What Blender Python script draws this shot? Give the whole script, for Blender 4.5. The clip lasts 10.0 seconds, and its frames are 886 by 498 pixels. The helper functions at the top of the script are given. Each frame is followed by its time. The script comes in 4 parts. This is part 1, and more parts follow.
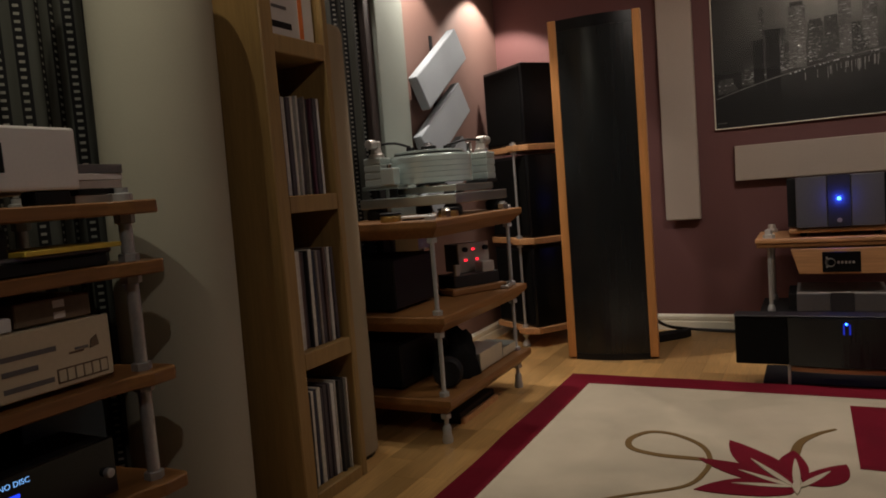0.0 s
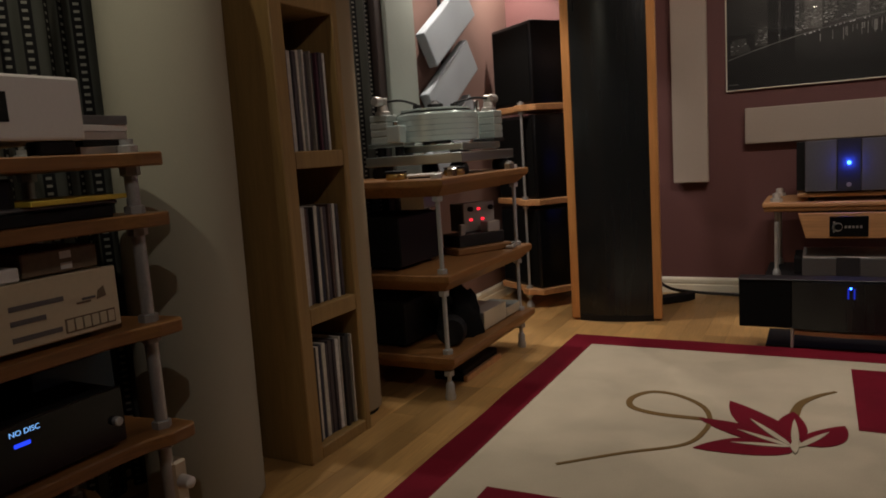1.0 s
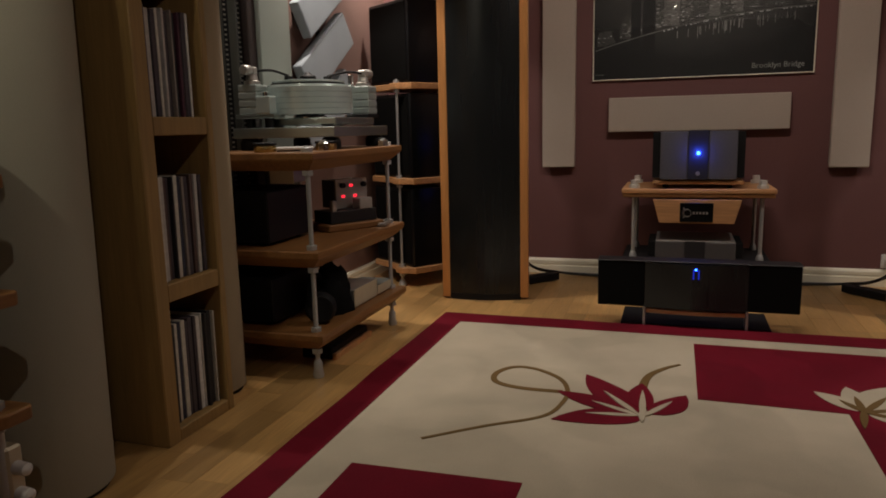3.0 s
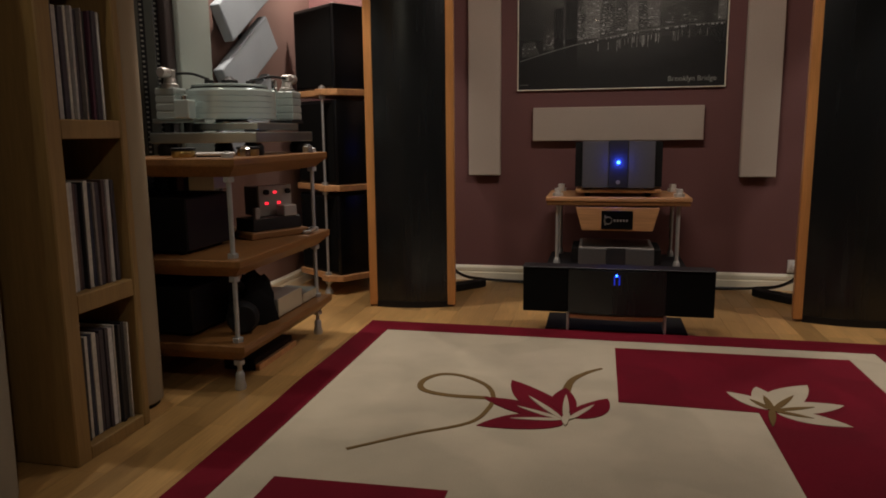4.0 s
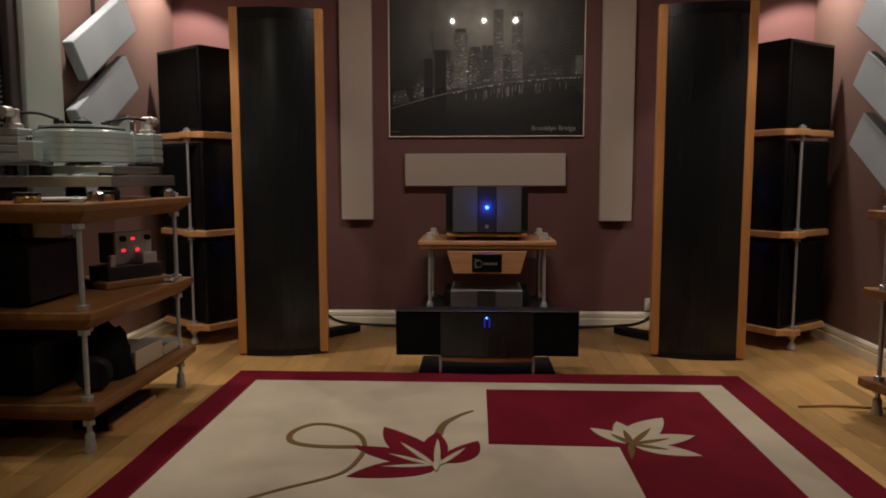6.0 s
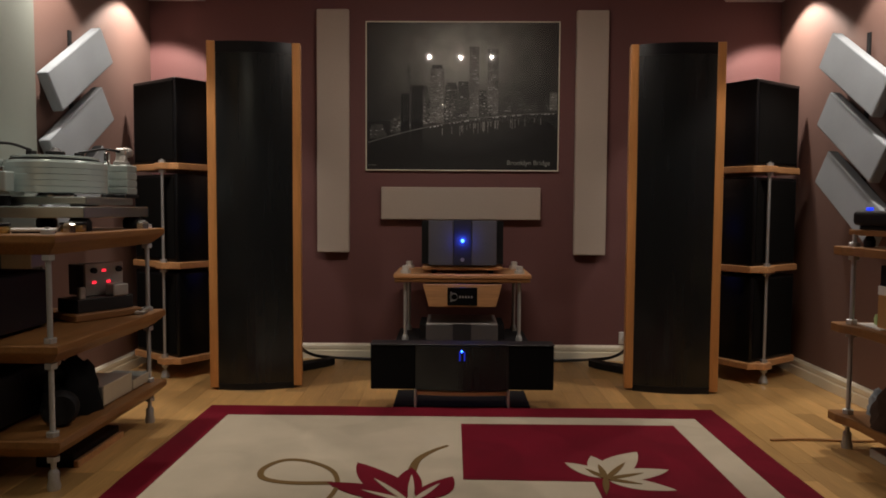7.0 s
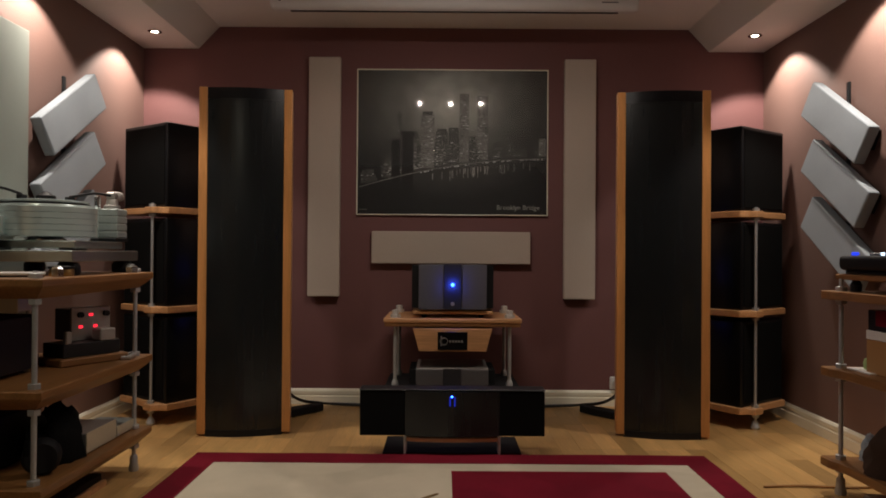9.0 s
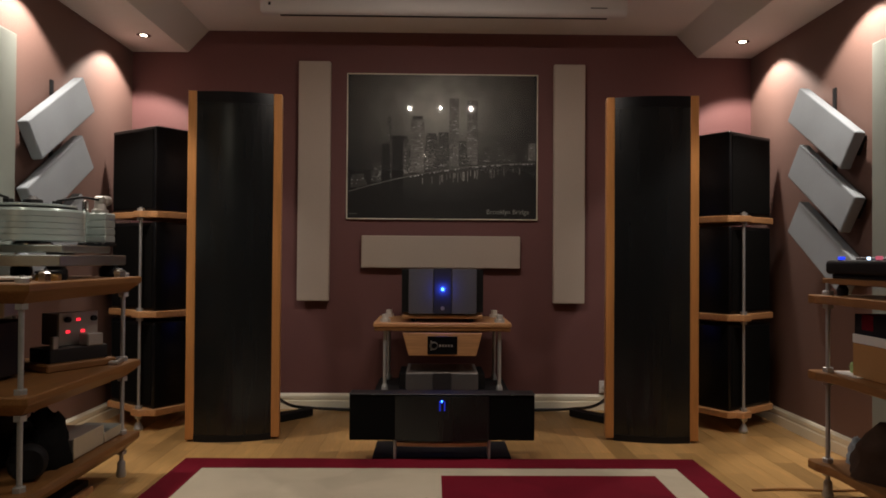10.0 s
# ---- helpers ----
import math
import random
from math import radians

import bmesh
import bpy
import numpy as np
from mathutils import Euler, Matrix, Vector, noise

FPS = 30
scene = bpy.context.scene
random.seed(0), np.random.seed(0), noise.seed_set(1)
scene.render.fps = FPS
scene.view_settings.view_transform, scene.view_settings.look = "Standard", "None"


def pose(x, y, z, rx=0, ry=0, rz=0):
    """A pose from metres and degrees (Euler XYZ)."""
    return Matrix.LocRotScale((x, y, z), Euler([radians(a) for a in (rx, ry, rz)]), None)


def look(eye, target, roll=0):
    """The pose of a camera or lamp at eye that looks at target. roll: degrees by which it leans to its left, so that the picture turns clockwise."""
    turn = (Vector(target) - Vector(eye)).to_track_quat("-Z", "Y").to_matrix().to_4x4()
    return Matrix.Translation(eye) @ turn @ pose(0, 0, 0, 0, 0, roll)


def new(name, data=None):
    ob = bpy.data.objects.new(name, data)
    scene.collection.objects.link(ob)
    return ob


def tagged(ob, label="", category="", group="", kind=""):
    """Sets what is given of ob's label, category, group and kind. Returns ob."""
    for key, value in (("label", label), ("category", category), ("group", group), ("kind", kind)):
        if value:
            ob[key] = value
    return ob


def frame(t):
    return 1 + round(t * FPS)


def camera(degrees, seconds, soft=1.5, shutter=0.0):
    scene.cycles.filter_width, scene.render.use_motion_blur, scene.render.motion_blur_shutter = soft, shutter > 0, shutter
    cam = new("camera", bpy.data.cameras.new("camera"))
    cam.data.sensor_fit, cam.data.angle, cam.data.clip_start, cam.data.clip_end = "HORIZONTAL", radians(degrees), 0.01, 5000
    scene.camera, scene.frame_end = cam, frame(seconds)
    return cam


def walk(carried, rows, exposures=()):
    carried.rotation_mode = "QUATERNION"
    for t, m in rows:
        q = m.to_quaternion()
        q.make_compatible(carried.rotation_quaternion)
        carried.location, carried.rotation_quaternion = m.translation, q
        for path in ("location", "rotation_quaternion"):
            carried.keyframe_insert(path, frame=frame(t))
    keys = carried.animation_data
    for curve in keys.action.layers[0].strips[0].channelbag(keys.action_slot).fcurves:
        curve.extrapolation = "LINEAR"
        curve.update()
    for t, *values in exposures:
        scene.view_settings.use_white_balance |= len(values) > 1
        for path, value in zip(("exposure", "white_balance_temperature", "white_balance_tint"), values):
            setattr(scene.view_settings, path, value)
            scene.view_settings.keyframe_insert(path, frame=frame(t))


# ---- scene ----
cam = camera(64.2, 10.0, soft=1.8)
PATH = [
    (0, (-0.127, -4.501, 0.972), (-1.054, -2.736, 0.809), -4.6),
    (0.5, (-0.127, -4.504, 0.966), (-1.076, -2.758, 0.743), -4.3),
    (1, (-0.129, -4.501, 0.96), (-1.07, -2.757, 0.691), -3.9),
    (1.5, (-0.126, -4.501, 0.958), (-1.029, -2.743, 0.654), -3.3),
    (2, (-0.12, -4.495, 0.952), (-0.947, -2.704, 0.623), -2.8),
    (2.5, (-0.117, -4.489, 0.948), (-0.84, -2.656, 0.607), -2.0),
    (4, (-0.102, -4.475, 0.944), (-0.53, -2.548, 0.622), -0.6),
    (4.5, (-0.098, -4.469, 0.945), (-0.429, -2.522, 0.633), -0.4),
    (5, (-0.086, -4.473, 0.949), (-0.32, -2.508, 0.656), -0.3),
    (5.5, (-0.071, -4.468, 0.951), (-0.229, -2.491, 0.693), -0.2),
    (6, (-0.064, -4.471, 0.955), (-0.158, -2.484, 0.75), -0.1),
    (7.5, (-0.06, -4.48, 0.958), (-0.076, -2.482, 0.886), 0.5),
    (8, (-0.06, -4.48, 0.957), (-0.071, -2.48, 0.924), 0.5),
    (8.5, (-0.061, -4.483, 0.96), (-0.07, -2.483, 0.956), 0.4),
    (9, (-0.061, -4.484, 0.959), (-0.061, -2.484, 0.971), 0.4),
    (9.5, (-0.062, -4.484, 0.964), (-0.047, -2.485, 0.98), 0.4),
    (10, (-0.06, -4.486, 0.96), (-0.032, -2.486, 0.984), 0.4),
]
EXPOSE = [(0, 0.0), (10, 0.0)]
SPOT_W, TRIO_W = 78, 14.5
walk(cam, [(t, look(eye, target, roll)) for t, eye, target, roll in PATH], EXPOSE)

# ---- light ----
world = bpy.data.worlds.new("night")
scene.world = world
world.use_nodes = True
world.node_tree.nodes["Background"].inputs[0].default_value = (0.02, 0.022, 0.03, 1)
world.node_tree.nodes["Background"].inputs[1].default_value = 0.1
WARM = (1.0, 0.872, 0.765)


def spot(name, eye, target, watts, size, blend=0.35, radius=0.025, colour=WARM):
    data = bpy.data.lights.new(name, "SPOT")
    data.energy, data.spot_size, data.spot_blend, data.shadow_soft_size, data.color = watts, radians(size), blend, radius, colour
    ob = new(name, data)
    ob.matrix_world = look(eye, target)
    return ob


SOFFIT = [(-1, -0.35), (-1, -1.27), (-1, -2.22), (1, -0.35), (1, -1.27), (1, -2.85)]
for side, y in SOFFIT:
    # a wide flood with a clear edge round the reflector's narrower beam; the rear pair is unseen dim fill, added
    x, k = side * 1.76, (1.0 if y > -2 else 0.22)
    spot("downlight_lamp", (x, y, 2.243), (x + side * 0.177, y, 1.243), SPOT_W * 0.78 * k, 111, 0.30)
    spot("downlight_beam", (x, y, 2.243), (x + side * 0.07, y, 1.243), SPOT_W * 0.14 * k, 66, 0.9)
for x in (-0.27, -0.005, 0.26):
    spot("ceiling_lamp", (x, -1.66, 2.250), (x * 1.6, -0.80, 0.1), TRIO_W, 172, 1.0, 0.006)
    spot("ceiling_beam", (x, -1.66, 2.249), (x * 1.5, -1.95, 0), TRIO_W * 0.40, 74, 0.9, 0.008)
spot("rear_lamp", (-1.45, -4.25, 2.235), (-1.70, -3.45, 1.05), 15, 108, 0.7, 0.010, (1.0, 0.92, 0.72))
# fill added from out of view to lift the west rack and shelf
spot("unseen_fill", (-0.18, -4.45, 2.235), (-1.60, -3.15, 1.25), 12.5, 72, 0.8, 0.010)
spot("shelf_lamp", (-1.45, -3.30, 2.235), (-1.62, -3.00, 1.40), 7, 96, 0.5, 0.006, (1.0, 0.88, 0.66))

blue = bpy.data.lights.new("standby_glow", "POINT")
blue.energy, blue.color, blue.shadow_soft_size = 0.55, (0.03, 0.08, 1.0), 0.008
new("standby_glow", blue).location = (-0.006, -0.6185, 0.785)

# ---- materials ----


def nodes_of(name):
    m = bpy.data.materials.new(name)
    m.use_nodes = True
    t = m.node_tree
    return m, t, t.nodes["Principled BSDF"]


def mat(name, base, rough=0.5, metal=0.0, var=0.18, coarse=3.0, fine=60.0, bump=0.1, spec=0.5, coat=0.0, grain=(1, 1, 1), island=0.0, hue=None):
    """A surface with coarse and fine variation of colour, roughness and relief."""
    m, t, p = nodes_of(name)
    co = t.nodes.new("ShaderNodeTexCoord")
    mp = t.nodes.new("ShaderNodeMapping")
    mp.inputs["Scale"].default_value = grain
    t.links.new(co.outputs["Object"], mp.inputs[0])
    ns = []
    for s, d in ((coarse, 4), (fine, 6)):
        n = t.nodes.new("ShaderNodeTexNoise")
        n.inputs["Scale"].default_value, n.inputs["Detail"].default_value = s, d
        t.links.new(mp.outputs[0], n.inputs["Vector"])
        ns.append(n)
    add = t.nodes.new("ShaderNodeMath")
    add.operation = "ADD"
    t.links.new(ns[0].outputs["Fac"], add.inputs[0]), t.links.new(ns[1].outputs["Fac"], add.inputs[1])
    ramp = t.nodes.new("ShaderNodeMapRange")
    ramp.inputs[1].default_value, ramp.inputs[2].default_value = 0.6, 1.4
    t.links.new(add.outputs[0], ramp.inputs[0])
    mix = t.nodes.new("ShaderNodeMix")
    mix.data_type = "RGBA"
    lo = [c * (1 - var) for c in base]
    hi = [min(1, c * (1 + var)) for c in (hue or base)]
    mix.inputs[6].default_value, mix.inputs[7].default_value = (*lo, 1), (*hi, 1)
    t.links.new(ramp.outputs[0], mix.inputs[0])
    out = mix.outputs[2]
    if island:
        info = t.nodes.new("ShaderNodeObjectInfo")
        hsv = t.nodes.new("ShaderNodeHueSaturation")
        r2 = t.nodes.new("ShaderNodeMapRange")
        r2.inputs[3].default_value, r2.inputs[4].default_value = 1 - island, 1 + island
        t.links.new(info.outputs["Random"], r2.inputs[0]), t.links.new(r2.outputs[0], hsv.inputs["Value"]), t.links.new(out, hsv.inputs["Color"])
        out = hsv.outputs[0]
    t.links.new(out, p.inputs["Base Color"])
    rr = t.nodes.new("ShaderNodeMapRange")
    rr.inputs[3].default_value, rr.inputs[4].default_value = max(0.02, rough * 0.85), min(1, rough * 1.15)
    t.links.new(ns[0].outputs["Fac"], rr.inputs[0]), t.links.new(rr.outputs[0], p.inputs["Roughness"])
    p.inputs["Metallic"].default_value, p.inputs["Specular IOR Level"].default_value = metal, spec
    p.inputs["Coat Weight"].default_value, p.inputs["Coat Roughness"].default_value = coat, 0.06
    if bump:
        b = t.nodes.new("ShaderNodeBump")
        b.inputs["Strength"].default_value, b.inputs["Distance"].default_value = bump, 0.004
        t.links.new(ns[1].outputs["Fac"], b.inputs["Height"]), t.links.new(b.outputs[0], p.inputs["Normal"])
    return m


def brushed(m, low, scale):
    """Pile brushed two ways: broad patches of a slightly darker nap with soft edges."""
    t = m.node_tree
    p = t.nodes["Principled BSDF"]
    src = p.inputs["Base Color"].links[0].from_socket
    co, n, rg, hs = (t.nodes.new("ShaderNode" + k) for k in ("TexCoord", "TexNoise", "MapRange", "HueSaturation"))
    n.inputs["Scale"].default_value, n.inputs["Detail"].default_value, n.inputs["Distortion"].default_value = scale, 1.5, 0.6
    rg.inputs[1].default_value, rg.inputs[2].default_value, rg.inputs[3].default_value, rg.inputs[4].default_value = 0.47, 0.53, low, 1.0
    t.links.new(co.outputs["Object"], n.inputs["Vector"]), t.links.new(n.outputs["Fac"], rg.inputs[0]), t.links.new(rg.outputs[0], hs.inputs["Value"])
    t.links.new(src, hs.inputs["Color"]), t.links.new(hs.outputs[0], p.inputs["Base Color"])


def glow(name, colour, strength):
    m, t, p = nodes_of(name)
    p.inputs["Base Color"].default_value = (*[c * 0.3 for c in colour], 1)
    p.inputs["Emission Color"].default_value, p.inputs["Emission Strength"].default_value = (*colour, 1), strength
    return m


def wood(name, a, rough=0.4, axis=1, island=0.0, var=0.3, coat=0.0):
    g = [14, 14, 14]
    g[axis] = 0.9
    return mat(name, a, rough, 0, var, 1.6, 9, 0.06, 0.5, coat, g, island)


def clear(name, rough=0.03, tint=(1, 1, 1)):
    m, t, p = nodes_of(name)
    t.nodes.remove(p)
    out = t.nodes["Material Output"]
    tr, gl, fr, mx = (t.nodes.new("ShaderNode" + k) for k in ("BsdfTransparent", "BsdfGlossy", "Fresnel", "MixShader"))
    tr.inputs[0].default_value = (*tint, 1)
    gl.inputs["Roughness"].default_value = rough
    fr.inputs[0].default_value = 1.5
    t.links.new(fr.outputs[0], mx.inputs[0]), t.links.new(tr.outputs[0], mx.inputs[1]), t.links.new(gl.outputs[0], mx.inputs[2]), t.links.new(mx.outputs[0], out.inputs[0])
    return m


M = dict(
    # side_wall: a lighter, greyer rose than the end wall's
    side_wall=mat("lighter_rose", (0.186, 0.110, 0.091), 0.68, var=0.10, coarse=1.6, fine=130, bump=0.22),
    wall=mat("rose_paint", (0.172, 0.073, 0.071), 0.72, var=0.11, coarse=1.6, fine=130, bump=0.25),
    ceiling=mat("white_ceiling_paint", (0.80, 0.78, 0.74), 0.8, var=0.04, coarse=1.5, fine=200, bump=0.05),
    trim=mat("white_gloss_paint", (0.88, 0.84, 0.68), 0.35, var=0.05, coarse=4, fine=120, bump=0.03),
    plank=wood("oak_parquet", (0.50, 0.300, 0.112), 0.30, 1, 0.28, 0.22),
    joint=mat("floor_joint", (0.10, 0.055, 0.025), 0.7),
    cream=mat("cream_pile", (0.49, 0.437, 0.335), 0.95, var=0.20, coarse=3.4, fine=330, bump=0.5, spec=0.1),
    red=mat("red_pile", (0.155, 0.0075, 0.019), 0.95, var=0.26, coarse=3.5, fine=330, bump=0.5, spec=0.1),
    olive=mat("olive_pile", (0.155, 0.098, 0.038), 0.95, var=0.15, fine=420, bump=0.5, spec=0.1),
    cherry=wood("cherry_slat", (0.55, 0.25, 0.08), 0.35, 2, 0.06, 0.22),
    maple=wood("oiled_maple", (0.60, 0.318, 0.140), 0.4, 0, 0.06, 0.25),
    mahogany=wood("oiled_beech", (0.245, 0.114, 0.038), 0.42, 1, 0.06, 0.3),
    shelfwood=wood("shelf_oak", (0.315, 0.198, 0.072), 0.5, 2, 0.05, 0.22),
    gloss=mat("black_lacquer", (0.005, 0.005, 0.006), 0.15, var=0.3, fine=30, bump=0.01, spec=0.4),
    film=mat("black_film", (0.0108, 0.0123, 0.0132), 0.25, var=0.22, coarse=3, fine=26, bump=0.10, spec=0.46, grain=(1.5, 1.5, 0.12)),
    black=mat("black_plastic", (0.008, 0.008, 0.009), 0.6, var=0.3, fine=90, bump=0.05, spec=0.25),
    cloth=mat("black_cloth", (0.006, 0.006, 0.006), 0.95, var=0.3, fine=300, bump=0.4, spec=0.1),
    browncloth=mat("brown_cloth", (0.055, 0.034, 0.024), 0.9, var=0.3, coarse=8, fine=260, bump=0.4, spec=0.1),
    # tan: a browner copy of the beige cover, for the second column
    tan=mat("tan_trap_fabric", (0.34, 0.272, 0.180), 0.95, var=0.09, coarse=2, fine=500, bump=0.12, spec=0.1),
    panel=mat("grey_felt", (0.50, 0.43, 0.365), 0.95, var=0.07, coarse=2, fine=260, bump=0.35, spec=0.1),
    white_felt=mat("white_felt", (0.285, 0.320, 0.350), 0.95, var=0.09, coarse=5, fine=260, bump=0.3, spec=0.1),
    beige=mat("beige_trap_fabric", (0.37, 0.352, 0.28), 0.95, var=0.09, coarse=2, fine=500, bump=0.12, spec=0.1),
    pale=mat("pale_green_felt", (0.262, 0.290, 0.262), 0.9, var=0.05, fine=220, bump=0.2, spec=0.2),
    steel=mat("zinc_rod", (0.50, 0.51, 0.51), 0.42, 0.55, var=0.15, fine=140, bump=0.1),
    chrome=mat("polished_steel", (0.75, 0.75, 0.74), 0.14, 1.0, var=0.05, fine=60, bump=0.01),
    nut=mat("bright_zinc", (0.80, 0.79, 0.75), 0.35, 0.4, var=0.1, fine=60, bump=0.01),
    alu=mat("brushed_aluminium", (0.61, 0.67, 0.65), 0.32, 1.0, var=0.06, coarse=2, fine=30, bump=0.04, grain=(1, 1, 30)),
    acrylic=mat("frosted_acrylic", (0.57, 0.68, 0.66), 0.25, 0.35, var=0.05, fine=20, bump=0.01, coat=0.4),
    silver=mat("silver_panel", (0.52, 0.50, 0.47), 0.42, 0.7, var=0.06, coarse=2, fine=80, bump=0.03),
    brownline=mat("brown_print", (0.17, 0.12, 0.075), 0.6, var=0.2, fine=80, bump=0),
    satin_alu=mat("satin_aluminium", (0.365, 0.41, 0.39), 0.5, 0.35, var=0.08, coarse=4, fine=60, bump=0.03),
    champagne=mat("champagne_panel", (0.62, 0.55, 0.40), 0.4, 0.25, var=0.06, fine=90, bump=0.03),
    white=mat("white_case", (0.74, 0.72, 0.70), 0.45, var=0.04, coarse=2, fine=150, bump=0.03),
    greyfront=mat("grey_anodised", (0.16, 0.16, 0.168), 0.45, 0.5, var=0.08, fine=90, bump=0.03),
    rubber=mat("black_cable", (0.015, 0.015, 0.015), 0.6, var=0.2),
    paper=mat("paper_sleeve", (0.6, 0.57, 0.5), 0.7, var=0.1, fine=100),
    teal=mat("teal_case", (0.015, 0.05, 0.08), 0.5, var=0.2),
    card=mat("orange_card", (0.42, 0.22, 0.08), 0.7, var=0.12, fine=120),
    yellow=mat("yellow_cover", (0.62, 0.45, 0.06), 0.5, var=0.15),
    green=mat("green_cloth", (0.30, 0.40, 0.16), 0.9, var=0.2, fine=200, bump=0.4),
    orange=mat("orange_print", (0.75, 0.20, 0.04), 0.5, var=0.1),
    glass=clear("picture_glass"),
    dark_trim=mat("dark_stained_trim", (0.025, 0.016, 0.014), 0.6, var=0.2),
    bassbox=mat("black_piano_lacquer", (0.006, 0.0065, 0.008), 0.30, var=0.3, fine=30, bump=0.008, spec=0.30),
    strip=mat("dark_acrylic_strip", (0.035, 0.035, 0.040), 0.35, var=0.15, fine=90, bump=0.01),
    satin=mat("satin_black", (0.008, 0.008, 0.009), 0.5, var=0.2, fine=90, bump=0.02),
    blue_led=glow("blue_led", (0.02, 0.10, 1.0), 14),
    blue_halo=glow("blue_display", (0.02, 0.06, 1.0), 1.1),
    blue_dim=glow("blue_stroke", (0.02, 0.05, 1.0), 0.35),
    red_led=glow("red_digits", (1.0, 0.02, 0.04), 1.8),
    trio_lens=glow("spot_lens", (1.0, 0.88, 0.70), 30),
    lens=glow("lamp_lens", (1.0, 0.86, 0.68), 25),
)

brushed(M["cream"], 0.91, 2.1)
brushed(M["red"], 0.86, 2.6)

# ---- builders ----


def box(x0, x1, y0, y1, z0, z1, bevel=0.003, bm=None, segs=1):
    bm = bm or bmesh.new()
    g = bmesh.ops.create_cube(bm, size=1)
    vs = g["verts"]
    for v in vs:
        v.co = Vector(((x0 + x1) / 2 + v.co.x * (x1 - x0), (y0 + y1) / 2 + v.co.y * (y1 - y0), (z0 + z1) / 2 + v.co.z * (z1 - z0)))
    if bevel:
        es = list({e for v in vs for e in v.link_edges})
        bmesh.ops.bevel(bm, geom=es, offset=bevel, segments=segs, affect="EDGES", profile=0.5)
    return bm


def lathe(profile, n=24, at=(0, 0, 0), axis="z", bm=None):
    """A turned body from (radius, height) pairs."""
    bm = bm or bmesh.new()
    rings = []
    for r, h in profile:
        ring = []
        for i in range(n):
            a = 2 * math.pi * i / n
            c, s = r * math.cos(a), r * math.sin(a)
            p = {"z": (c, s, h), "x": (h, c, s), "y": (s, h, c)}[axis]
            ring.append(bm.verts.new(Vector(p) + Vector(at)))
        rings.append(ring)
    for a, b in zip(rings, rings[1:]):
        for i in range(n):
            bm.faces.new((a[i], a[(i + 1) % n], b[(i + 1) % n], b[i]))
    bm.faces.new(rings[0][::-1]), bm.faces.new(rings[-1])
    bmesh.ops.recalc_face_normals(bm, faces=bm.faces)
    return bm


def rod(x, y, z0, z1, r, n=16, bm=None):
    return lathe([(r, z0), (r, z1)], n, (x, y, 0), "z", bm)


def prism(poly, h0, h1, axis="z", bevel=0.0, bm=None):
    """A flat outline drawn out along an axis: z takes (x, y), y takes (x, z), x takes (y, z)."""
    bm = bm or bmesh.new()

    def put(a, b, h):
        return bm.verts.new({"z": (a, b, h), "y": (a, h, b), "x": (h, a, b)}[axis])
    lo, hi = [put(a, b, h0) for a, b in poly], [put(a, b, h1) for a, b in poly]
    n = len(poly)
    fs = [bm.faces.new(lo[::-1]), bm.faces.new(hi)]
    for i in range(n):
        fs.append(bm.faces.new((lo[i], lo[(i + 1) % n], hi[(i + 1) % n], hi[i])))
    bmesh.ops.recalc_face_normals(bm, faces=bm.faces)
    if bevel:
        bmesh.ops.bevel(bm, geom=list(bm.edges), offset=bevel, segments=1, affect="EDGES")
    return bm


def tube(points, r, n=8, bm=None):
    """A round cable along points."""
    bm = bm or bmesh.new()
    pts = [Vector(p) for p in points]
    rings = []
    for i, p in enumerate(pts):
        d = (pts[min(i + 1, len(pts) - 1)] - pts[max(i - 1, 0)]).normalized()
        u = d.orthogonal().normalized() if abs(d.z) > 0.9 else Vector((0, 0, 1)).cross(d).normalized()
        w = d.cross(u)
        rings.append([bm.verts.new(p + r * (u * math.cos(2 * math.pi * k / n) + w * math.sin(2 * math.pi * k / n))) for k in range(n)])
    for a, b in zip(rings, rings[1:]):
        for k in range(n):
            bm.faces.new((a[k], a[(k + 1) % n], b[(k + 1) % n], b[k]))
    bm.faces.new(rings[0][::-1]), bm.faces.new(rings[-1])
    bmesh.ops.recalc_face_normals(bm, faces=bm.faces)
    return bm


def curve_pts(ctrl, n=24):
    """Points along a smooth line through the given ones."""
    c = [Vector(p) for p in ctrl]
    c = [c[0] * 2 - c[1]] + c + [c[-1] * 2 - c[-2]]
    out = []
    for i in range(1, len(c) - 2):
        for k in range(n // (len(c) - 3) + 1):
            t = k / (n // (len(c) - 3) + 1)
            a, b, d, e = c[i - 1], c[i], c[i + 1], c[i + 2]
            out.append(0.5 * ((2 * b) + (d - a) * t + (2 * a - 5 * b + 4 * d - e) * t * t + (3 * b - a - 3 * d + e) * t ** 3))
    return out + [c[-2]]


def mesh_of(name, bm, material, smooth=None):
    me = bpy.data.meshes.new(name)
    bm.to_mesh(me)
    bm.free()
    me.materials.append(material)
    if smooth:
        me.polygons.foreach_set("use_smooth", [True] * len(me.polygons))
        me.set_sharp_from_angle(angle=radians(smooth))
    return me


def part(name, bm, material, parent, label="", smooth=None):
    ob = new(name, mesh_of(name, bm, material, smooth))
    ob.parent = parent
    return tagged(ob, label)


def thing(name, label, category, at=None, group="", kind=""):
    ob = new(name)
    ob.empty_display_size = 0.05
    if at is not None:
        ob.matrix_basis = at
    return tagged(ob, label, category, group, kind)


def solid(name, bm, material, label, category, at=None, group="", kind="", smooth=None):
    ob = new(name, mesh_of(name, bm, material, smooth))
    if at is not None:
        ob.matrix_basis = at
    return tagged(ob, label, category, group, kind)


